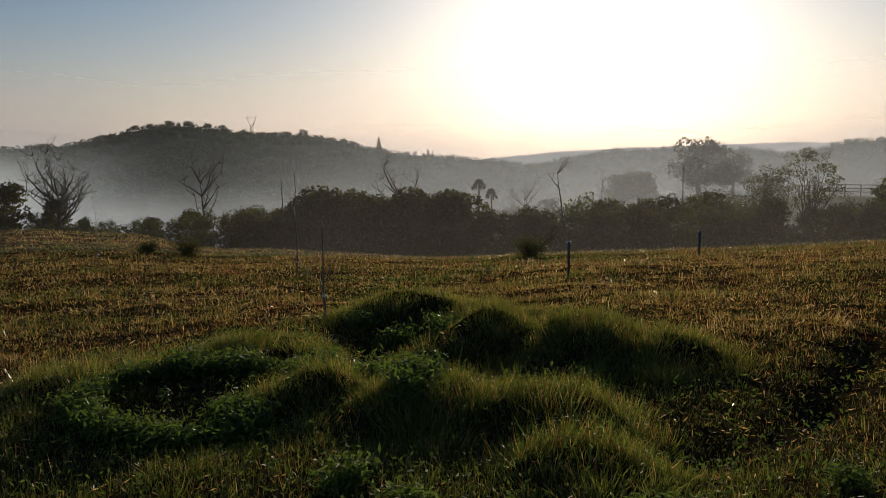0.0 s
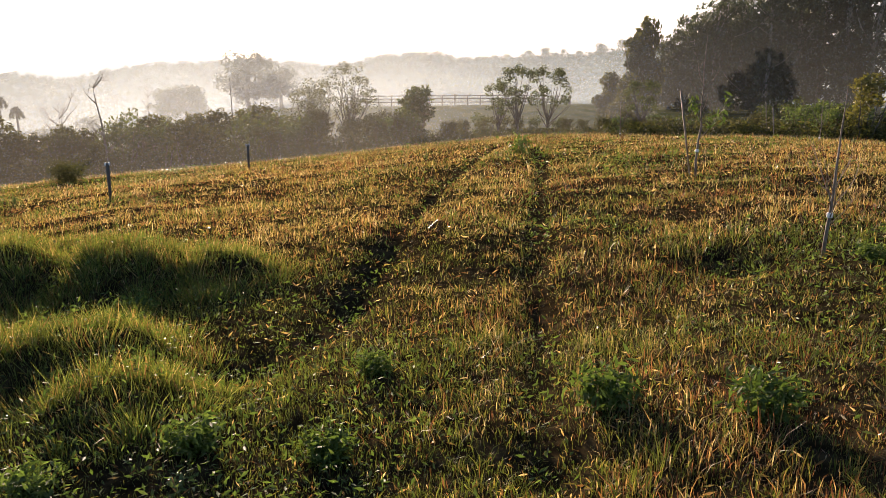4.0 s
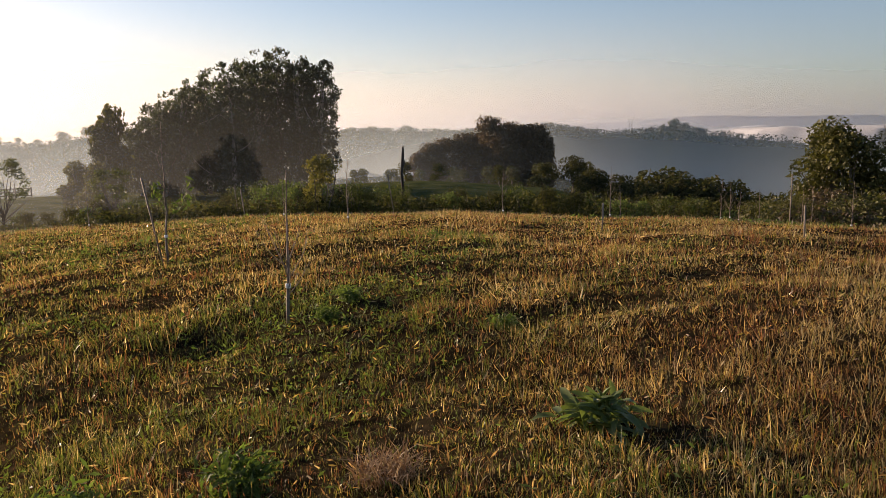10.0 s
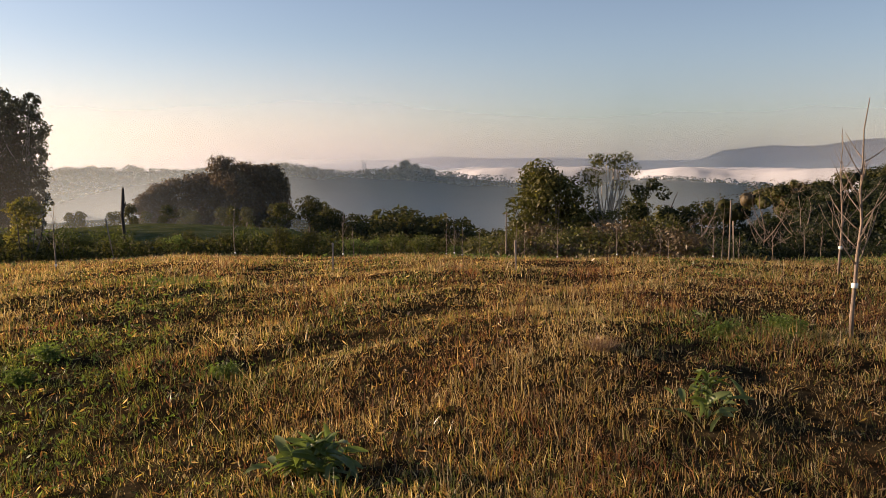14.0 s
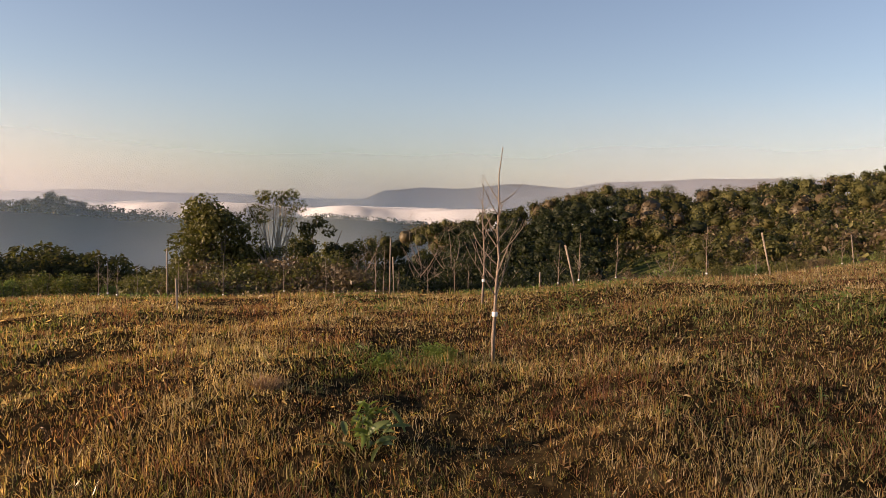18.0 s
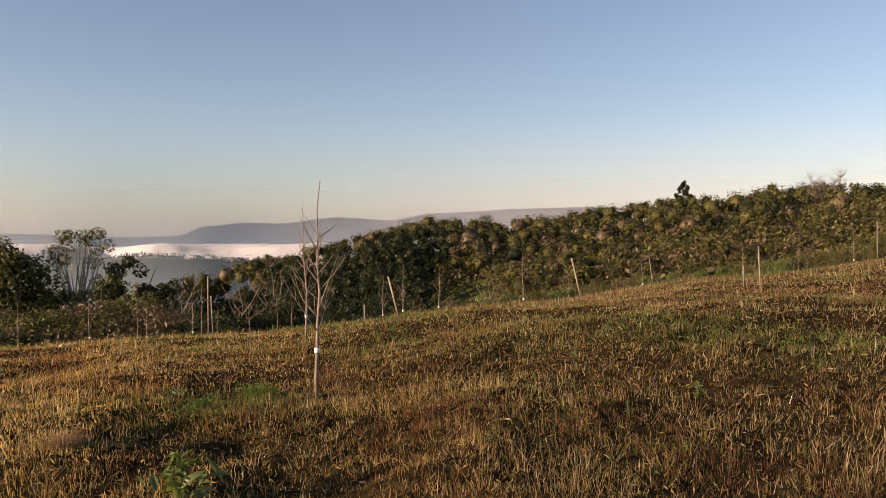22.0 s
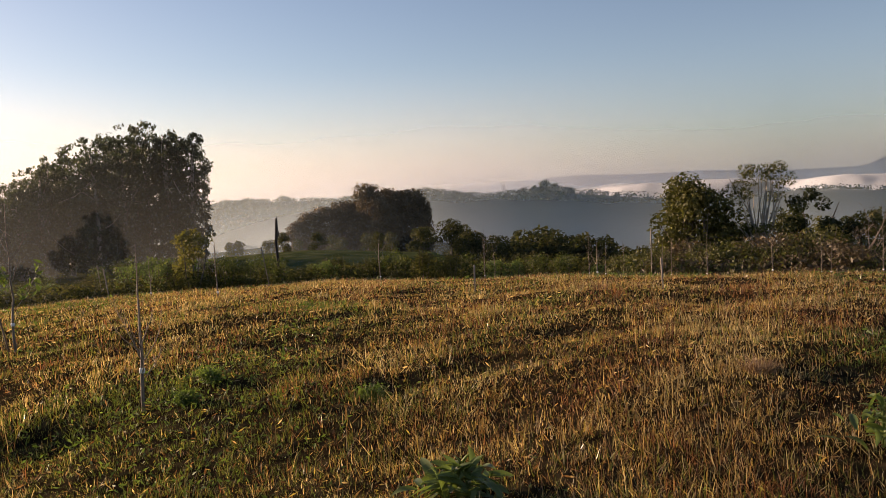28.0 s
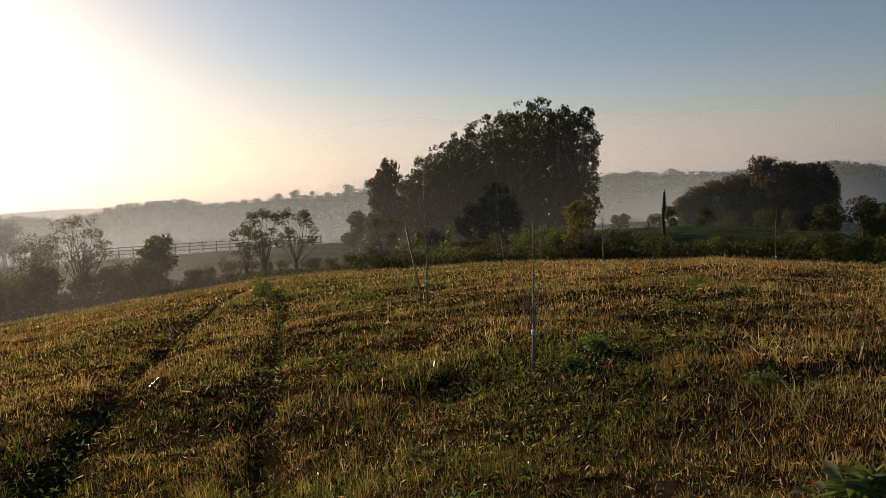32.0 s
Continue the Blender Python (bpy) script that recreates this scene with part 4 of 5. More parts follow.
tagged(new("green_grass", np_mesh("green_grass", *blades(rng, x[m], y[m], high[m] * .95, wide[m], lean[m], way[m]), GREEN)), "fresh green grass growing in patches through the dry grass", "grass", kind="stuff")

# thinner grass over the rest of the field
bx, by, br = scatter(rng, 90000, .3, 40, 1.2)
turned = np.radians(rng.uniform(84, 238, len(bx))) + np.radians(61)
far_side = br > 1.75
by, bx = np.where(far_side, br * np.cos(turned), by), np.where(far_side, br * np.sin(turned), bx)
tagged(new("dry_grass", np_mesh("dry_grass", *blades(rng, bx, by, rng.uniform(.04, .13, len(bx)), rng.uniform(.006, .014, len(bx)) * np.maximum(1, (br / 5) ** .6), rng.uniform(.1, .9, len(bx))), DRY)), "golden-brown dying grass on the upper field", "grass", kind="stuff")

# the tall lush tussocks: clumps of long blades that arch outwards
for mx, my, mr, mh in MOUNDS:
    c = int(60 * mr * mr) + 12
    ca, cu = rng.uniform(0, 6.283, c), rng.uniform(0, 1, c) ** .5
    kx, ky, ks = mx + np.cos(ca) * cu * mr * 1.5, my + np.sin(ca) * cu * mr * 1.5, rng.uniform(.6, 1.35, c) * (1.1 - .45 * cu)
    own = rng.integers(0, c, 150 * c)
    a, u = rng.uniform(0, 6.283, len(own)), rng.uniform(0, 1, len(own))
    tx, ty = kx[own] + np.cos(a) * u * .2, ky[own] + np.sin(a) * u * .2
    th = .16 * ks[own] * rng.uniform(.15, 1.35, len(own))
    dead = rng.uniform(0, 1, len(own)) < .25
    for bit, stuff, text in ((~dead, LUSH, "tall lush green grass tussock beaded with dew"), (dead, DRY, "dead yellow blades through a lush grass tussock")):
        tagged(new("grass_tussock", np_mesh("grass_tussock", *blades(rng, tx[bit], ty[bit], th[bit], rng.uniform(.003, .008, bit.sum()), .15 + .85 * u[bit] * rng.uniform(.3, 1.3, bit.sum()), a[bit]), stuff)), text, "grass", "lush tussocks", kind="stuff")

# wet tips that catch the low sun
x, y, r = scatter(rng, 80000, 2.0, 34, 1.4)
z = ground(x, y) + rng.uniform(.04, .11, len(x)) * (1 + .8 * mound_at(x, y)) * (1 - .6 * dip_at(x, y))
beads = leaves(rng, np.stack([x, y, z], 1), .0048 * np.maximum(1, (r / 4) ** 1.05), 1.1, 1.3)
tagged(new("dewy_tips", np_mesh("dewy_tips", *beads, DEW)), "dew-wet grass tips that glint in the sun", "grass", kind="stuff")

# dead bits of straw lying every way
x, y, r = scatter(rng, 40000, 1.7, 24, 1.5)
z = ground(x, y) + rng.uniform(.004, .035, len(x))
litter = leaves(rng, np.stack([x, y, z], 1), np.maximum(1, (r / 5) ** .6) * .014, .2, 3.4)
tagged(new("straw_litter", np_mesh("straw_litter", *litter, DRY)), "bits of dead straw and leaf lying in the grass", "straw", kind="stuff")

# low broad-leaved weeds between the blades
n = 110000
x, y, r = scatter(rng, n, 1.7, 34, 1.6)
green = patches(x, y, .8, 3.0) * .8 + patches(x, y, 2.6, 9.0) * .8 + 1.4 * mound_at(x, y) + 1.6 * np.exp(-(((x + 2.8) ** 2 + (y - 4.8) ** 2) / 3.6 ** 2) ** 2) + .5 * hollow_at(x, y) + 1.2 * np.exp(-(np.minimum(segment_distance(x, y, TRACKS[0]), segment_distance(x, y, TRACKS[1])) / .14) ** 2)
for gx_, gy_, gr_ in GREENS:
    green = green + .9 * np.exp(-((x - gx_) ** 2 + (y - gy_) ** 2) / gr_ ** 2)
m = green + rng.normal(0, .35, n) > .85
x, y, r = x[m], y[m], r[m]
z = ground(x, y) + rng.uniform(.02, .12, len(x)) * (1 + .8 * mound_at(x, y))
low = leaves(rng, np.stack([x, y, z], 1), np.maximum(1, (r / 5) ** .7) * .019, .3, 2.0)
tagged(new("low_weeds", np_mesh("low_weeds", *low, WEED)), "low green broad-leaved weeds among the grass", "weeds", kind="stuff")


# ---- young trees, stakes and posts in the field ----
def build_sapling(place, label, seed, height, tag_at=.27, forks=6, leafy=0, low=False, lean=(0, 0), turn=0.0):
    rng = np.random.default_rng(seed)
    ob = thing("sapling", place, label, "sapling", "planted saplings", turn)
    n = 9
    bent = rng.normal(0, .0065 * height, (n, 2)).cumsum(0)
    pts = [Vector((bent[i][0] + lean[0] * i / n, bent[i][1] + lean[1] * i / n, height * i / (n - 1) - .04)) for i in range(n)]
    r0 = .0105 + .0033 * height
    part("stem", tube(pts, [r0 * (1.15 - .95 * i / (n - 1)) for i in range(n)], 7), TWIG, ob)
    for k in range(forks):
        u = (.2 + .25 * rng.uniform()) if low else (.28 + .5 * (k + rng.uniform()) / forks)
        i = u * (n - 1)
        base = pts[int(i)].lerp(pts[int(i) + 1], i % 1)
        a = k * 2.4 + rng.uniform(-.5, .5)
        length = height * rng.uniform(.2, .36) * (1.2 - .85 * u) * (1.3 if low else 1)
        s, p2 = limb(rng, base, (math.cos(a), math.sin(a), rng.uniform(.65, 1.3)), length, r0 * .38, .16, .12, 5, 5)
        b = part("branch", s, TWIG, ob)
        for q in (2, 3):
            if rng.uniform() < .75:
                a2 = a + rng.uniform(-1.2, 1.2)
                part("twig", limb(rng, p2[q], (math.cos(a2), math.sin(a2), 1.3), length * rng.uniform(.25, .5), r0 * .2, .15, .1, 3, 4)[0], TWIG, b)
        if leafy and k < leafy:
            c = np.array([tuple(p) for p in p2[2:]]).repeat(9, 0) + rng.normal(0, .045, (9 * len(p2[2:]), 3))
            part("leaf_tuft", leaves(rng, c, .06, .1, 1.9, .3), WEED, b, "few green leaves")
    i = tag_at * (n - 1)
    c = pts[int(i)].lerp(pts[int(i) + 1], i % 1)
    wide, tall = r0 * 1.55, .042
    s = tube([c + Vector((0, 0, z)) for z in (-tall / 2, -tall / 2 + .004, tall / 2 - .004, tall / 2)], [wide * .9, wide, wide, wide * .9], 10)
    part("tag", s, WHITE, ob, "white plastic tag band")
    return ob


def box(cx, cy, cz, sx, sy, sz, cut=.15):
    """A timber with its long edges planed off."""
    a, b = sx / 2, sy / 2
    c = min(a, b) * cut
    ring_ = [(a - c, -b), (a, -b + c), (a, b - c), (a - c, b), (-a + c, b), (-a, b - c), (-a, -b + c), (-a + c, -b)]
    v = [(cx + x, cy + y, cz + z) for z in (-sz / 2, sz / 2) for x, y in ring_] + [(cx, cy, cz - sz / 2), (cx, cy, cz + sz / 2)]
    t = []
    for k in range(8):
        l = (k + 1) % 8
        t += [(k, l, l + 8), (k, l + 8, k + 8), (16, l, k), (17, k + 8, l + 8)]
    return np.array(v), np.array(t)


def build_stake(place, label, height, thick=.03, lean=(0, 0), capped=False, seed=1, material=WOOD):
    rng = np.random.default_rng(seed)
    ob = thing("stake", place, label, "stake", "stakes in the field", rng.uniform(0, 90))
    v, t = box(0, 0, height / 2 - .1, thick, thick * .8, height + .2, .25)
    v[:8] *= (.7, .7, 1)
    v[8:16] += rng.normal(0, thick * .08, (8, 3))
    part("shaft", (v, t), material, ob)
    if capped:
        for side in (-1, 1):
            part("insulator", tube([(side * thick * .65, 0, height - .05 + z) for z in (0, .01, .045, .06)], [.013, .024, .024, .013], 8), WHITE, ob, "small white insulator")
    ob.matrix_basis = ob.matrix_basis @ pose(0, 0, 0, -math.degrees(math.atan2(lean[1], height)), math.degrees(math.atan2(lean[0], height)), 0) if lean == (0, 0) else pose(*place, -math.degrees(math.atan2(lean[1], height)), math.degrees(math.atan2(lean[0], height)), 0)
    return ob


def on(x, y, up=0.0):
    return Vector((x, y, float(ground(x, y)) + up))


BARE = "bare young tree with a white tag band in the grass"
build_sapling(on(4.31, 5.82), "bare sapling forking low, with a white tag band", 601, 1.42, .27, 8, low=True)
build_sapling(on(7.87, -.27), "tall bare sapling with upright branches and a white tag", 602, 2.05, .25, 17, lean=(.0, -.05))
build_sapling(on(13.15, -.28), "slender bare sapling behind another, with a white tag", 603, 2.1, .2, 12)
build_sapling(on(5.95, 11.18), "thin sapling with two leafy side branches beside a leaning stake", 604, 2.1, .2, 8, 2)
build_sapling(on(-5.35, 9.1), "thin bare sapling with low branches and a white tag", 605, 1.8, .2, 6, low=True)
build_sapling(on(-10.33, 16.27), "very tall thin bare sapling above the lower field", 606, 2.75, .12, 4)
build_sapling(on(-17.95, 17.68), "thin bare sapling in the lower field", 607, 1.8, .15, 4)
build_sapling(on(11.09, 13.28), "bare sapling near the hedge with a white tag", 608, 1.4, .12, 5)
build_sapling(on(13.74, 19.55), "bare sapling in front of the hedge", 609, 1.2, .12, 6)
build_sapling(on(10.13, 24.58), "forked bare sapling in front of the hedge", 610, 1.4, .12, 6, low=True)
v1 = build_sapling(at(50.6, 27.5), BARE, 611, 1.85, .1, 5)
v2 = build_sapling(at(58.1, 24), BARE, 612, 1.6, .12, 7)
v3 = build_sapling(at(97.9, 20), BARE, 613, 1.35, .15, 7, low=True)
v4 = build_sapling(at(106.3, 20.5), BARE, 614, 1.35, .15, 7)
rng = np.random.default_rng(61)
ROW = [(58.8, 25, 1.2), (65.4, 24, 1.25), (66.0, 22.3, 1.25), (66.6, 22.4, .95), (67.8, 21.8, 1.0), (71.0, 21.2, 1.0), (73.3, 21.7, 1.25), (77.4, 20.2, 1.15), (80.3, 20, 1.0), (80.8, 19.9, .8), (83.7, 19.5, 1.05), (85.3, 20.7, .8), (84.2, 20.8, 1.4), (70.4, 21.4, 1.05)]
ROW += [(96.5, 20, 1.15), (100.4, 20.6, 1.25), (89.3, 20.4, 1.0), (90.2, 20.6, 1.0), (109.5, 25, .9), (114.5, 24.5, .9), (116.9, 25, .6), (121.0, 26, 1.1), (127.7, 33, 1.3), (124.4, 27, .8), (87.4, 20.6, .95)]
for k, (az, r, h) in enumerate(ROW):
    v = (v1, v2, v3, v4)[k % 4]
    put(v, at(az, r), rng.uniform(0, 360), h / (1.85, 1.6, 1.35, 1.35)[k % 4])

STAKE = "weathered wooden stake in the grass"
build_stake(on(12.59, 7.94), "short pale wooden stake in the grass", .5, .035, seed=2)
build_stake(on(12.64, 4.44), "short pale wooden stake in the grass", .48, .035, (.0, .02), seed=3)
build_stake(on(5.9, 11.32), "thin leaning stake beside a sapling", 1.28, .028, (-.2, .1), seed=4, material=TWIG)
build_stake(at(32.4, 28), STAKE, .95, .035, (-.1, .06), seed=5)
build_stake(at(42.8, 28.5), "leaning wooden stake in front of the hedge", 1.45, .035, (-.18, .12), seed=6)
build_stake(at(31.9, 31.5), STAKE, 1.2, .03, (-.1, .05), seed=7)
build_stake(on(16.2, -2.15), "leaning pale wooden stake at the brow", .85, .042, (.03, .21), seed=8)
build_stake(at(95.2, 19), "short stake at the brow", .4, .035, seed=9)
build_stake(on(14.61, -8.68), STAKE, .42, .03, seed=10)
build_stake(on(14.05, -8.68), "tall pale stake on the rising field", .8, .03, (.02, .03), seed=11)
build_stake(on(18.42, -6.8), "leaning pale stake by the bushes", 1.0, .04, (.08, .21), seed=12)
build_stake(at(69.7, 21), "slim tall stake at the brow", 1.25, .03, seed=13)
build_stake(at(84.7, 20.4), "slim tall stake at the brow", 1.5, .035, seed=14)
build_stake(at(85.0, 20.2), STAKE, 1.0, .03, (.05, .05), seed=15)
build_stake(at(115.2, 24.5), STAKE, .85, .03, (.03, .1), seed=16)
build_stake(at(129.0, 33), "tall stake on the rising field", 1.4, .04, seed=17)
build_stake(on(-3.52, 15.67), "dark fence post with small white insulators", .72, .055, capped=True, seed=18, material=BARK)
build_stake(on(-1.41, 22.0), "dark fence post with small white insulators", .7, .055, capped=True, seed=19, material=BARK)

# the charred trunk in the hedge
ob = thing("charred_snag", at(43.4, 31.5), "blackened branchless dead trunk standing in the hedge", "tree trunk")
part("trunk", tube([(0, 0, -.3), (.02, 0, 1), (-.03, .02, 1.7), (.02, 0, 2.3), (.03, 0, 2.6), (.05, .01, 2.76)], [.07, .06, .055, .06, .045, .012], 10), CHAR, ob)
part("stub", tube([(0, 0, 1.95), (.12, .03, 2.07), (.17, .03, 2.2)], [.05, .035, .015], 6), CHAR, ob)


# ---- broad-leaved weeds ----
def leaf_blade(rng, length, wide, droop):
    """One long pointed leaf, folded along its rib and bending down; grows along +x."""
    n = 6
    v, t = [], []
    for i in range(n + 1):
        u = i / n
        w = wide * math.sin(math.pi * min(1, u * .92 + .06)) ** .8 * .5
        x, z = length * u * (1 - .2 * droop * u), length * (.3 * u - droop * .8 * u * u)
        wave = rng.normal(0, .03) * wide
        v += [(x, -w, z + w * .45 + wave), (x, 0, z), (x, w, z + w * .45 - wave)]
    for i in range(n):
        a = i * 3
        t += [(a, a + 3, a + 4), (a, a + 4, a + 1), (a + 1, a + 4, a + 5), (a + 1, a + 5, a + 2)]
    return np.array(v), np.array(t)


def build_weed(place, label, seed, size, count, group="broad-leaved weeds"):
    rng = np.random.default_rng(seed)
    ob = thing("weed", place, label, "weed plant", group)
    part("stem", tube([(0, 0, -.03), (.01, 0, size * .35), (0, .02, size * .4)], [.009, .008, .004], 6), BROADLEAF, ob)
    shared = [np_mesh("leaf", *leaf_blade(rng, size * rng.uniform(.24, .42), size * rng.uniform(.06, .1), rng.uniform(.3, .8)), BROADLEAF) for _ in range(5)]
    for k in range(count):
        l = part("leaf", shared[k % 5], BROADLEAF, ob)
        u = k / count
        l.matrix_basis = pose(rng.normal(0, .22) * size * (1 - u), rng.normal(0, .22) * size * (1 - u), size * (.04 + (.42 if count < 70 else .24) * u), rng.normal(0, 14), 14 - 50 * u + rng.normal(0, 16), k * 137.5 + rng.uniform(-40, 40)) @ pose(0, 0, 0, rng.normal(0, 25)) @ Matrix.Scale((1.1 - .5 * u) * rng.uniform(.6, 1.15), 4)
    return ob


BROAD = "large-leaved green weed growing in the dry grass"
build_weed(on(3.55, 2.14), "spreading large-leaved green weed in the dry grass", 701, .56, 110)
build_weed(on(5.03, .54), "upright large-leaved grey-green weed with a leaf rosette on top", 702, .52, 66)
build_weed(on(6.46, -3.24), BROAD, 703, .3, 26)
wd = build_weed(on(6.05, -2.47), "small low weed with broad leaves", 704, .2, 16)
for x, y, s in ((5.48, -1.27, .6), (8.58, -3.0, .9), (-2.63, 3.8, 1.2), (-2.2, 3.3, 1.1), (-4.52, 5.05, 1.5), (-1.2, 3.1, 1.2), (-.4, 3.2, 1.0), (-5.8, 17.4, 2.2), (-8.7, 24.4, 2.6), (4.94, 17.45, 2.2), (13.2, 17.4, 1.8), (-9.6, 15.5, 2.4), (2.9, 18.4, 1.8), (9.9, -3.9, .9)):
    put(wd, on(x, y), rng.uniform(0, 360), s)


def build_clump(place, label, seed, wide, high, leaf, count, material):
    rng = np.random.default_rng(seed)
    ob = thing("weed_clump", place, label, "weed plant")
    pts = []
    for k in range(9):
        a = k * 2.4
        s, p2 = limb(rng, (0, 0, -.02), (math.cos(a) * .8, math.sin(a) * .8, 1), high * rng.uniform(.8, 1.2), .005, .2, .1, 4, 4)
        part("stem", s, WEED, ob)
        pts += [tuple(p) for p in p2[1:]]
    c = np.array(pts)[rng.integers(0, len(pts), count)] + rng.normal(0, wide * .14, (count, 3)) * (1, 1, .6)
    c[:, 2] = np.abs(c[:, 2]) + .01
    part("foliage", leaves(rng, c, leaf, .25, 2.2), material, ob)
    return ob


leafy_weed = build_clump(on(1.5, 3.4), "bushy bright green fine-leaved weed", 711, .36, .18, .026, 750, WEED)
build_clump(on(2.12, 3.05), "bushy green fine-leaved weed", 712, .36, .18, .026, 750, WEED)
build_clump(on(4.9, 17.6), "lanky green weed near the wheel tracks", 713, .7, .4, .07, 110, PALE)
build_clump(on(-6.9, 25.0), "grey-green rounded shrub at the edge of the field", 714, 1.3, .6, .035, 3200, OLIVE)
build_clump(on(-18.3, 22.0), "olive low shrub in the lower field", 715, 1.1, .6, .035, 2800, OLIVE)
build_clump(on(-19.4, 21.3), "low shrub in the lower field", 716, .8, .35, .035, 1800, OLIVE)
for k in range(40):
    a, u = k * 2.4, ((k * .618) % 1) ** .5
    put(leafy_weed, on(-3.9 + math.cos(a) * u * 1.7, 4.9 + math.sin(a) * u * 1.4), k * 77, .75 + .6 * ((k * .37) % 1), label="dark green fine-leaved weed in the shade of the tussocks")
for x, y, s in ((-1.0, 3.3, .8), (-.4, 3.6, .9), (.2, 3.4, .8), (-1.6, 3.4, 1.0), (-2.1, 3.7, 1.0), (.5, 4.4, .7), (-1.8, 6.3, 1.0), (-1.2, 6.4, .9), (-3.9, 8.2, 1.3), (-3.2, 8.0, 1.2), (-4.6, 8.7, 1.2), (5.2, 4.1, .7), (4.5, 5.5, .7), (5.0, 5.8, .8), (7.9, .2, .8), (8.5, .3, .8), (7.4, .7, .7)):
    put(leafy_weed, on(x, y), x * 177, s, label="green fine-leaved weed low in the grass")
STRAW = leaf_material("pale_straw", [(0, (.11, .055, .03)), (.5, (.24, .145, .075)), (1, (.42, .3, .17))], .5, .3, (1.1, 1, .8))
for n, (x, y, s) in enumerate(((2.62, 2.65, 1.0), (6.1, 1.4, .7))):
    k = 420
    a, u = rng.uniform(0, 6.283, k), rng.uniform(0, 1, k) ** .5
    tx, ty = x + np.cos(a) * u * .14 * s, y + np.sin(a) * u * .14 * s
    tagged(new("straw_tuft", np_mesh("straw_tuft", *blades(rng, tx, ty, rng.uniform(.05, .15, k) * s * 1.3, rng.uniform(.004, .008, k), rng.uniform(.3, 1.3, k)), STRAW)), "dead pale straw tuft bent outwards", "grass", "straw tufts", kind="stuff")


# ---- the far country ----
# woods on the far hills
rng = np.random.default_rng(81)
n = 8000
az = np.concatenate([rng.uniform(-64, 53, 3500), rng.uniform(53, 92, 4500)])
r = np.where(az < 53, 330 + 190 * rng.uniform(0, 1, n) ** .7, 195 + 420 * rng.uniform(0, 1, n) ** .8)
x, y = r * np.sin(np.radians(az)), r * np.cos(np.radians(az))
m = patches(x, y, .012, 4.0) + rng.uniform(-.4, .4, n) + .5 * (az > 52) > -.35
x, y = x[m], y[m]
z = ground(x, y)
k = 13
s = rng.uniform(1.2, 2.6, len(x)) * np.where(y > .75 * x, .55, 1)
d = rng.normal(0, 1, (len(x), k, 3))
d /= np.linalg.norm(d, axis=2)[:, :, None]
c = np.stack([x, y, z + s * .8], 1)[:, None] + d * (s[:, None, None] * (1, 1, .8))
tagged(new("far_woods", np_mesh("far_woods", *leaves(rng, c.reshape(-1, 3), 1.3, .3, 1.0, 0, d.reshape(-1, 3)), DARK)), "dense woods covering the far hillsides", "woods", kind="stuff")
SKY = "lone tree on the skyline of a far hill"
sky_tree = build_tree("skyline_tree", at(18.0, 492), SKY, 584, 8.6, .4, round_blobs(584, 10, 2.2, 8.6, 20, .28), 1.1, 420, EUC, limbs=3)
for az, r, s, t in ((-43.4, 492, .5, .8), (-42.6, 495, .7, .8), (-41.6, 495, .75, .8), (-40.4, 498, .8, .8), (-39.2, 498, .8, .8), (-38.0, 495, .8, .8), (-37.0, 495, .75, .8), (-35.6, 495, .7, .8), (-33.4, 495, .6, .8), (-32.6, 495, .7, .8), (-31.5, 495, .75, 1), (-24.6, 480, .4, 1), (-20.5, 480, .6, .8), (-18.6, 480, .7, .7), (-16.6, 480, .6, .8), (-15, 480, .7, .8), (8.0, 470, .9, .6), (9.2, 470, 1.0, .6), (10.2, 470, .9, .6), (14.2, 490, .6, .9), (15.6, 490, .8, .9), (16.8, 490, .9, .9), (19.2, 490, .8, .9), (20.6, 490, 1.0, 1), (22, 490, 1.0, 1), (39.4, 495, .8, .7), (41.0, 495, 1.0, .6), (42.0, 495, .8, .6), (43.4, 495, 1.0, .7), (45.4, 495, .6, .6), (46.6, 495, .6, .6), (61.2, 500, .7, 1), (62.0, 500, .9, 1.1), (62.8, 500, .8, 1), (64.0, 500, .8, .9), (55, 498, .6, .8), (67, 498, .6, .8)):
    put(sky_tree, at(az, r, -1.3), az * 47, s * .85, t, SKY)
sky_tree.scale = (.5, .5, .5)
far_conifer = build_tree("conifer", at(-26.2, 480), "pointed conifer on the ridge of a far hill", 583, 9.5, .3, [(0, 0, 1.5 + k * .75, 1.9 * (1 - k / 13), .8) for k in range(11)], .9, 500, DARK, limbs=3, trunk_to=.95)
put(far_conifer, at(-22.7, 480), 40, .6)
put(far_conifer, at(-22.4, 482), 90, .5)


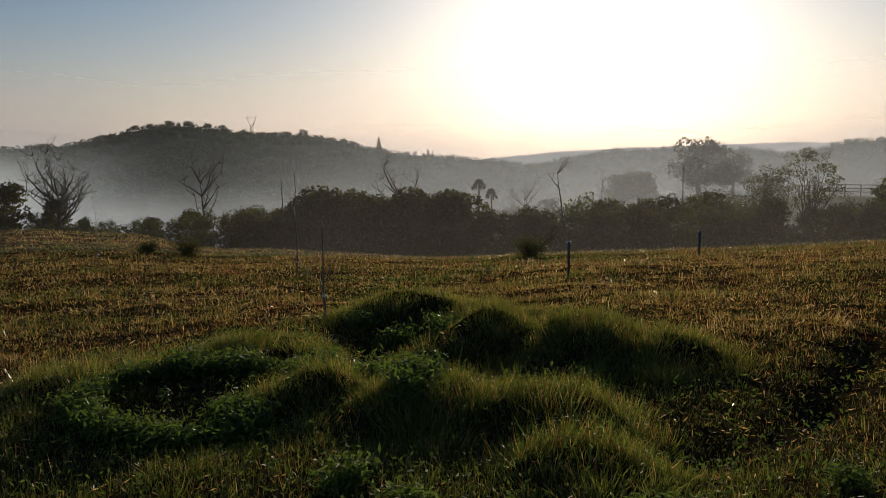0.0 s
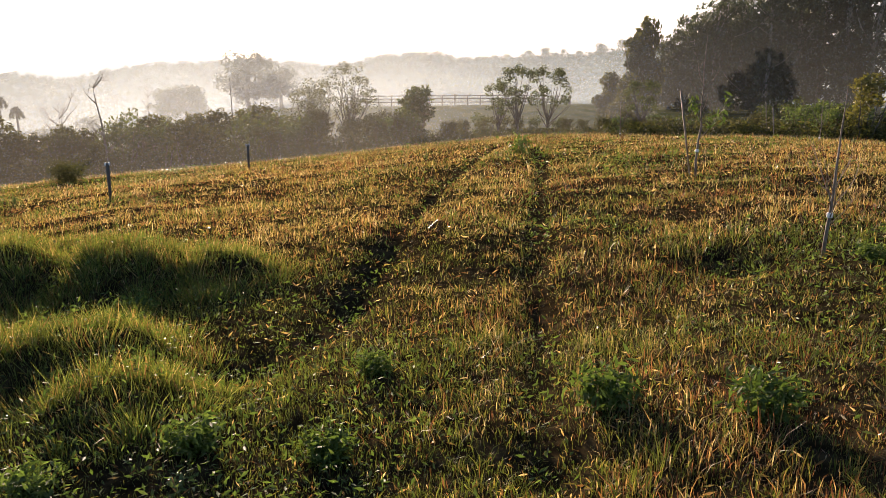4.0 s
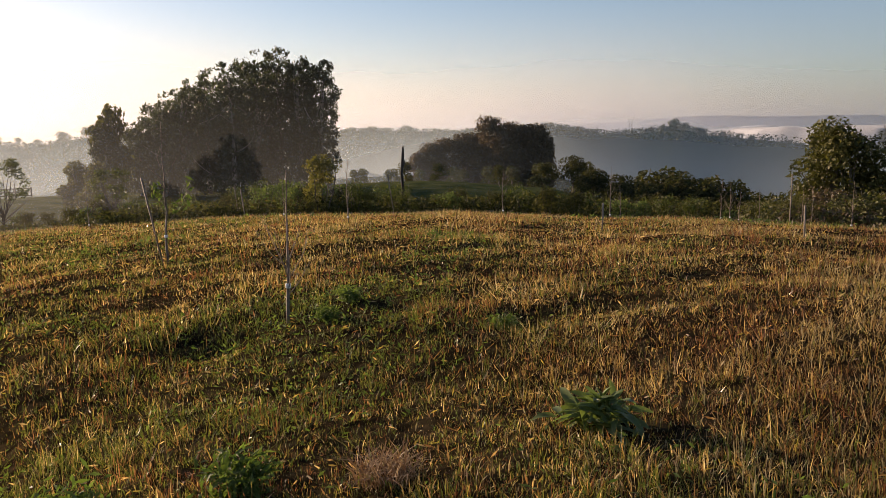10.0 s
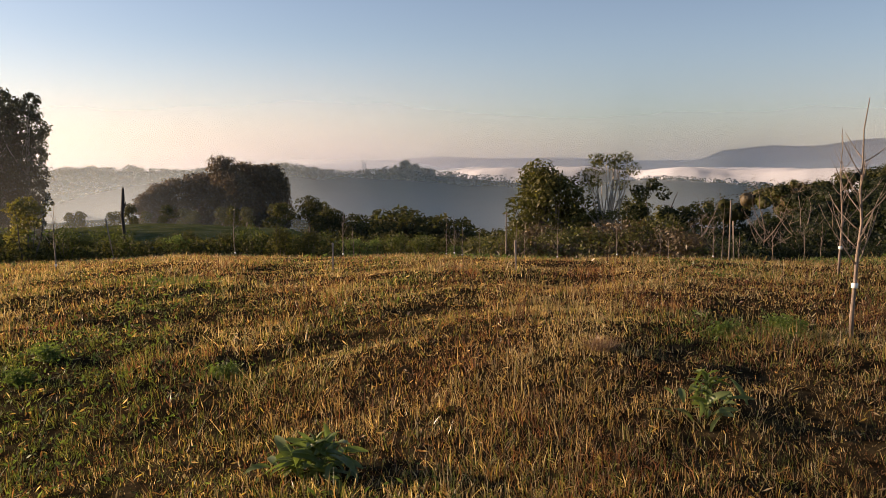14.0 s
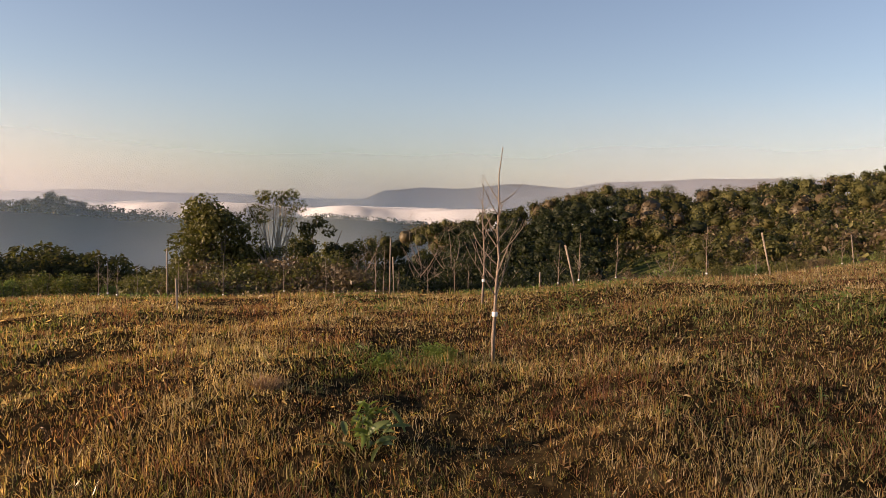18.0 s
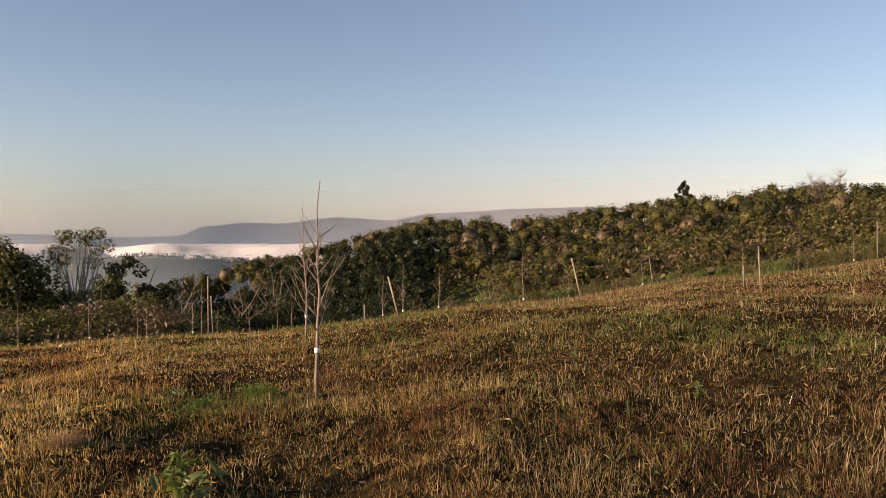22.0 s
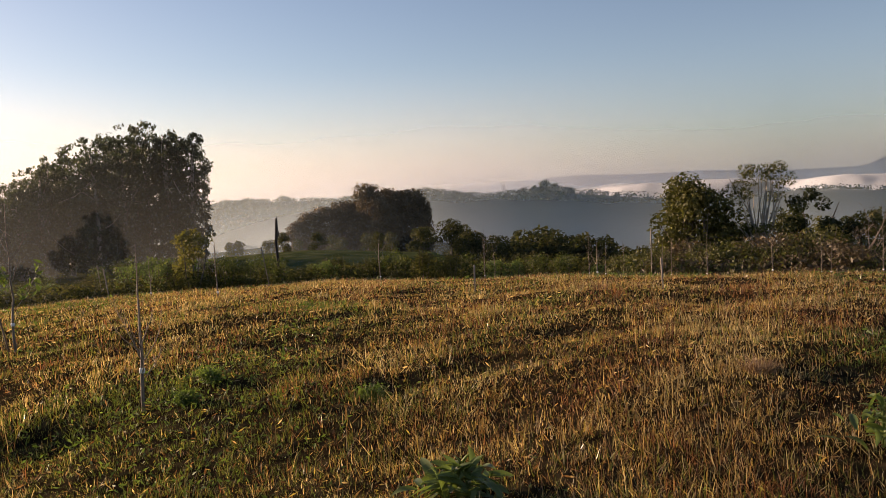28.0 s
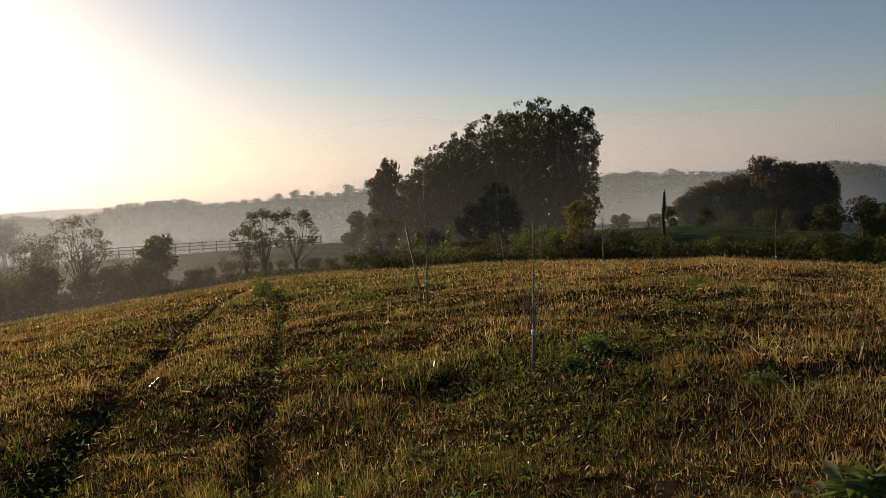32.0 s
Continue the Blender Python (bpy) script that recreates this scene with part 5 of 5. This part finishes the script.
def build_pylon(place, label, height, turn):
    """A lattice mast whose two arms open in a V under the crossbeam."""
    ob = thing("pylon", place, label, "pylon", "power line pylons", turn)
    waist, w0, w1, t = height - 6.5, 1.0 + height * .03, .8, .16
    for sx in (-1, 1):
        for sy in (-1, 1):
            part("leg", tube([(sx * w0, sy * w0, -1), (sx * w1, sy * w1, waist)], [t * 1.3, t], 4), STEEL, ob)
            part("arm", tube([(sx * w1, sy * w1, waist), (sx * 2.9, sy * .5, height - 1.2), (sx * 2.5, 0, height)], [t, t, t * .7], 4), STEEL, ob)
    for k in range(6):
        a, b = k / 6, (k + 1) / 6
        wa, wb = w0 + (w1 - w0) * a, w0 + (w1 - w0) * b
        for x0, y0, x1, y1 in ((-1, -1, 1, -1), (1, -1, 1, 1), (1, 1, -1, 1), (-1, 1, -1, -1)):
            part("brace", tube([(x0 * wa, y0 * wa, waist * a), (x1 * wb, y1 * wb, waist * b)], [t * .7, t * .7], 3), STEEL, ob)
    for y0 in (-1, 1):
        part("crossbeam", tube([(-4.2, 0, height - 1.2), (-2.9, y0 * .5, height - 1.2), (2.9, y0 * .5, height - 1.2), (4.2, 0, height - 1.2)], [t * .6, t, t, t * .6], 4), STEEL, ob)
    return ob


def pylon_at(az, r, top, label, turn, height):
    p = at(az, r)
    h = 1.65 + r * math.tan(radians(top)) - p.z
    build_pylon(p, label, max(height, h), turn)


pylon_at(-35.0, 520, .95, "steel lattice pylon behind the far wooded hill", 25, 13)
pylon_at(59.1, 600, .75, "steel lattice power pylon rising from the far valley", -70, 24)

# dead palms and a pole at the far side of the thicket
for az, r, h, s in ((-19.1, 75, 6.3, 1.0), (-18.2, 80, 4.6, .9)):
    rng = np.random.default_rng(int(r))
    p = at(az, r)
    h = max(h, 1.65 + r * math.tan(radians(-3.7 if s == 1 else -4.4)) - p.z)
    ob = thing("palm", p, "thin palm with drooping withered fronds", "palm tree")
    part("trunk", tube([(0, 0, -.3), (.05, 0, h * .5), (0, 0, h)], [.12, .1, .09], 7), BARK, ob)
    for k in range(7):
        a = k * .9
        ox, oy = math.cos(a), math.sin(a)
        pts = [Vector((ox * q * .55 * s, oy * q * .55 * s, h + .5 * q - 1.1 * q * q * .9)) for q in (0, .3, .6, .9, 1.15)]
        c = np.array([tuple(p0.lerp(p1, u)) for p0, p1 in zip(pts, pts[1:]) for u in (0, .25, .5, .75)]).repeat(3, 0)
        part("frond", join([tube(pts, [.03, .025, .02, .015, .01], 4), leaves(rng, c + rng.normal(0, .04, c.shape), .2, .0, 2.2, .9)]), DARK, ob)
for az, r, top in ((-20.4, 62, -3.5), (-4.9, 52, -2.6), (-33.2, 50, -3.2)):
    p = at(az, r)
    h = 1.65 + r * math.tan(radians(top)) - p.z
    ob = thing("dead_pole", p, "thin bare dead stem standing above the thicket", "tree trunk")
    part("trunk", tube([(0, 0, -.3), (.06, .02, h * .5), (.02, 0, h)], [.06, .045, .02], 6), BARK, ob)

# the rail fence across the meadow
ob = thing("rail_fence", at(10, 96), "long grey wooden rail fence across the meadow", "fence")
base = ob.matrix_basis.translation.copy()
spots = [at(az, 96 + .25 * (az - 4)) - base for az in np.arange(2.5, 19.6, .9)]
post_me = np_mesh("post", *box(0, 0, .5, .14, .12, 1.9, .2), WOOD)
for p in spots:
    part("post", post_me, WOOD, ob).location = p
for h in (.55, .95, 1.3):
    for p, q in zip(spots, spots[1:]):
        part("rail", tube([p + Vector((0, 0, h)), (p + q) / 2 + Vector((0, 0, h + .02)), q + Vector((0, 0, h))], [.05, .05, .05], 5), WOOD, ob)


# ---- morning mist ----
def mist_material(name, r, low, high, thick, noise_scale, side=None, puffy=0.0, tint=(.8, .9, 1)):
    """Thin mist: lets light through, scatters sun and sky; thickest low down, patchy."""
    m, nt, p, out = blank(name)
    nt.nodes.remove(p)
    geo = nt.nodes.new("ShaderNodeNewGeometry")
    sep = nt.nodes.new("ShaderNodeSeparateXYZ")
    nt.links.new(geo.outputs["Position"], sep.inputs[0])

    def span(value, lo, hi, a, b):
        s = nt.nodes.new("ShaderNodeMapRange")
        s.interpolation_type = "SMOOTHSTEP"
        for k, v in (("From Min", lo), ("From Max", hi), ("To Min", a), ("To Max", b)):
            s.inputs[k].default_value = v
        nt.links.new(value, s.inputs["Value"])
        return s.outputs[0]

    def times(a, b):
        q = nt.nodes.new("ShaderNodeMath")
        q.operation = "MULTIPLY"
        q.use_clamp = True
        nt.links.new(a, q.inputs[0])
        nt.links.new(b, q.inputs[1])
        return q.outputs[0]

    nz = nt.nodes.new("ShaderNodeTexNoise")
    nz.inputs["Scale"].default_value, nz.inputs["Detail"].default_value = noise_scale, 5
    nt.links.new(geo.outputs["Position"], nz.inputs["Vector"])
    dense = times(span(sep.outputs["Z"], low, high, thick, 0), span(nz.outputs[0], .3 - .0 * puffy, .7, 1 - .3 - .7 * puffy, 1.1))
    for ramp in side or ():
        dense = times(dense, span(sep.outputs["X"], *ramp))
    mix, scat = nt.nodes.new("ShaderNodeMixShader"), nt.nodes.new("ShaderNodeMixShader")
    clear, back, front = nt.nodes.new("ShaderNodeBsdfTransparent"), nt.nodes.new("ShaderNodeBsdfTranslucent"), nt.nodes.new("ShaderNodeBsdfDiffuse")
    back.inputs["Color"].default_value = front.inputs["Color"].default_value = (*tint, 1)
    scat.inputs[0].default_value = .35
    nt.links.new(back.outputs[0], scat.inputs[1])
    nt.links.new(front.outputs[0], scat.inputs[2])
    nt.links.new(dense, mix.inputs[0])
    nt.links.new(clear.outputs[0], mix.inputs[1])
    nt.links.new(scat.outputs[0], mix.inputs[2])
    nt.links.new(mix.outputs[0], out.inputs["Surface"])
    return m


def mist(r, az0, az1, low, high, thick, noise_scale, side=None, label="thin morning mist hanging over the valley", puffy=0.0, tint=(.8, .93, 1)):
    """A curved bank of mist, bellied outwards."""
    a = np.radians(np.linspace(az0, az1, 60))
    zs = np.linspace(low, high, 14)
    aa, zz = np.meshgrid(a, zs, indexing="ij")
    rr = r * (1 + (.03 if r < 500 else 0) * np.sin(aa * 9)) + (zz - low) * .15
    v = np.stack([rr * np.sin(aa), rr * np.cos(aa), zz], -1).reshape(-1, 3)
    i, j = np.meshgrid(np.arange(59), np.arange(13), indexing="ij")
    q = i * 14 + j
    t = np.concatenate([np.stack([q, q + 14, q + 15], -1).reshape(-1, 3), np.stack([q, q + 15, q + 1], -1).reshape(-1, 3)])
    me = np_mesh("mist_bank", v, t, mist_material("mist", r, low + (high - low) * (.6 if puffy else .15), high, thick, noise_scale, side, puffy, tint))
    me.polygons.foreach_set("use_smooth", np.ones(len(t), bool))
    return tagged(new("mist_bank", me), label, "mist", kind="stuff")




def westward(r):
    return -.78 * r, -.12 * r, .22, 1


mist(30, -62, 40, -7, 6, .075, .05, ((-26, -14, .4, 1), (2, 22, 1, .0)), tint=(.95, .92, .86))
mist(60, -70, 76, -12, 9, .19, .03, (westward(60), (4, 34, 1, .4), (40, 57, 1, 0)), tint=(.88, .93, .95))
mist(100, -70, 76, -25, 12, .26, .02, (westward(100), (35, 96, 1, 0)))
mist(180, -70, 150, -40, 18, .26, .012, (westward(180), (60, 165, 1, .55)))
mist(340, -70, 150, -60, 30, .34, .006, (westward(340), (60, 300, 1, 2.1)))
mist(900, -75, 150, -90, 80, .5, .003)
mist(1700, -75, 150, -110, 290, .56, .0015, ((900, 1500, 1, 1.1),), tint=(.86, .83, .98))
mist(200, -75, -36, -34, 3, 1.0, .016, ((-160, -130, 1, 0),), "dense white fog welling up in the valley", .5)
mist(225, -75, -25, -44, -9, 1.0, .016, ((-170, -105, 1, .2),), "dense white fog lying in the valley floor", .4)


# fog lying in the far valleys
def fog_sea(az0, az1, r0, r1, top, seed, label):
    rng = np.random.default_rng(seed)
    a, rr = np.radians(np.linspace(az0, az1, 90)), np.linspace(r0, r1, 26)
    aa, q = np.meshgrid(a, rr, indexing="ij")
    x, y = q * np.sin(aa), q * np.cos(aa)
    edge = np.minimum(np.minimum((aa - a[0]) / .06, (a[-1] - aa) / .06), (q - r0) / 60).clip(0, 1) ** .5
    z = top - 30 * (1 - edge) + 4.5 * lumps(x * .02 + seed, y * .02) + 2.0 * lumps(x * .07 + seed, y * .07) - 4 * np.exp(-((np.degrees(aa) - 78) / 2) ** 2) - 12 * (1 - smooth(radians(az0), radians(az0 + 9), aa))
    v = np.stack([x, y, z], -1).reshape(-1, 3)
    i, j = np.meshgrid(np.arange(89), np.arange(25), indexing="ij")
    k = i * 26 + j
    t = np.concatenate([np.stack([k, k + 27, k + 26], -1).reshape(-1, 3), np.stack([k, k + 1, k + 27], -1).reshape(-1, 3)])
    me = np_mesh("fog_sea", v, t, FOG)
    me.polygons.foreach_set("use_smooth", np.ones(len(t), bool))
    return tagged(new("fog_sea", me), label, "fog", kind="stuff")


FOG, nt, p, out = blank("fog")
nt.nodes.remove(p)
front, facing = nt.nodes.new("ShaderNodeBsdfDiffuse"), nt.nodes.new("ShaderNodeCombineXYZ")
front.inputs["Color"].default_value = (.7, .72, .77, 1)
for k, c in enumerate(SUN_WAY):
    facing.inputs[k].default_value = c
nt.links.new(facing.outputs[0], front.inputs["Normal"])
nt.links.new(front.outputs[0], out.inputs["Surface"])
fog_sea(60, 96, 620, 1300, -3, 3, "sea of white morning fog in the far valley")
fog_sea(-22, -6, 900, 1600, -48, 5, "bright fog in the far valley under the sun")
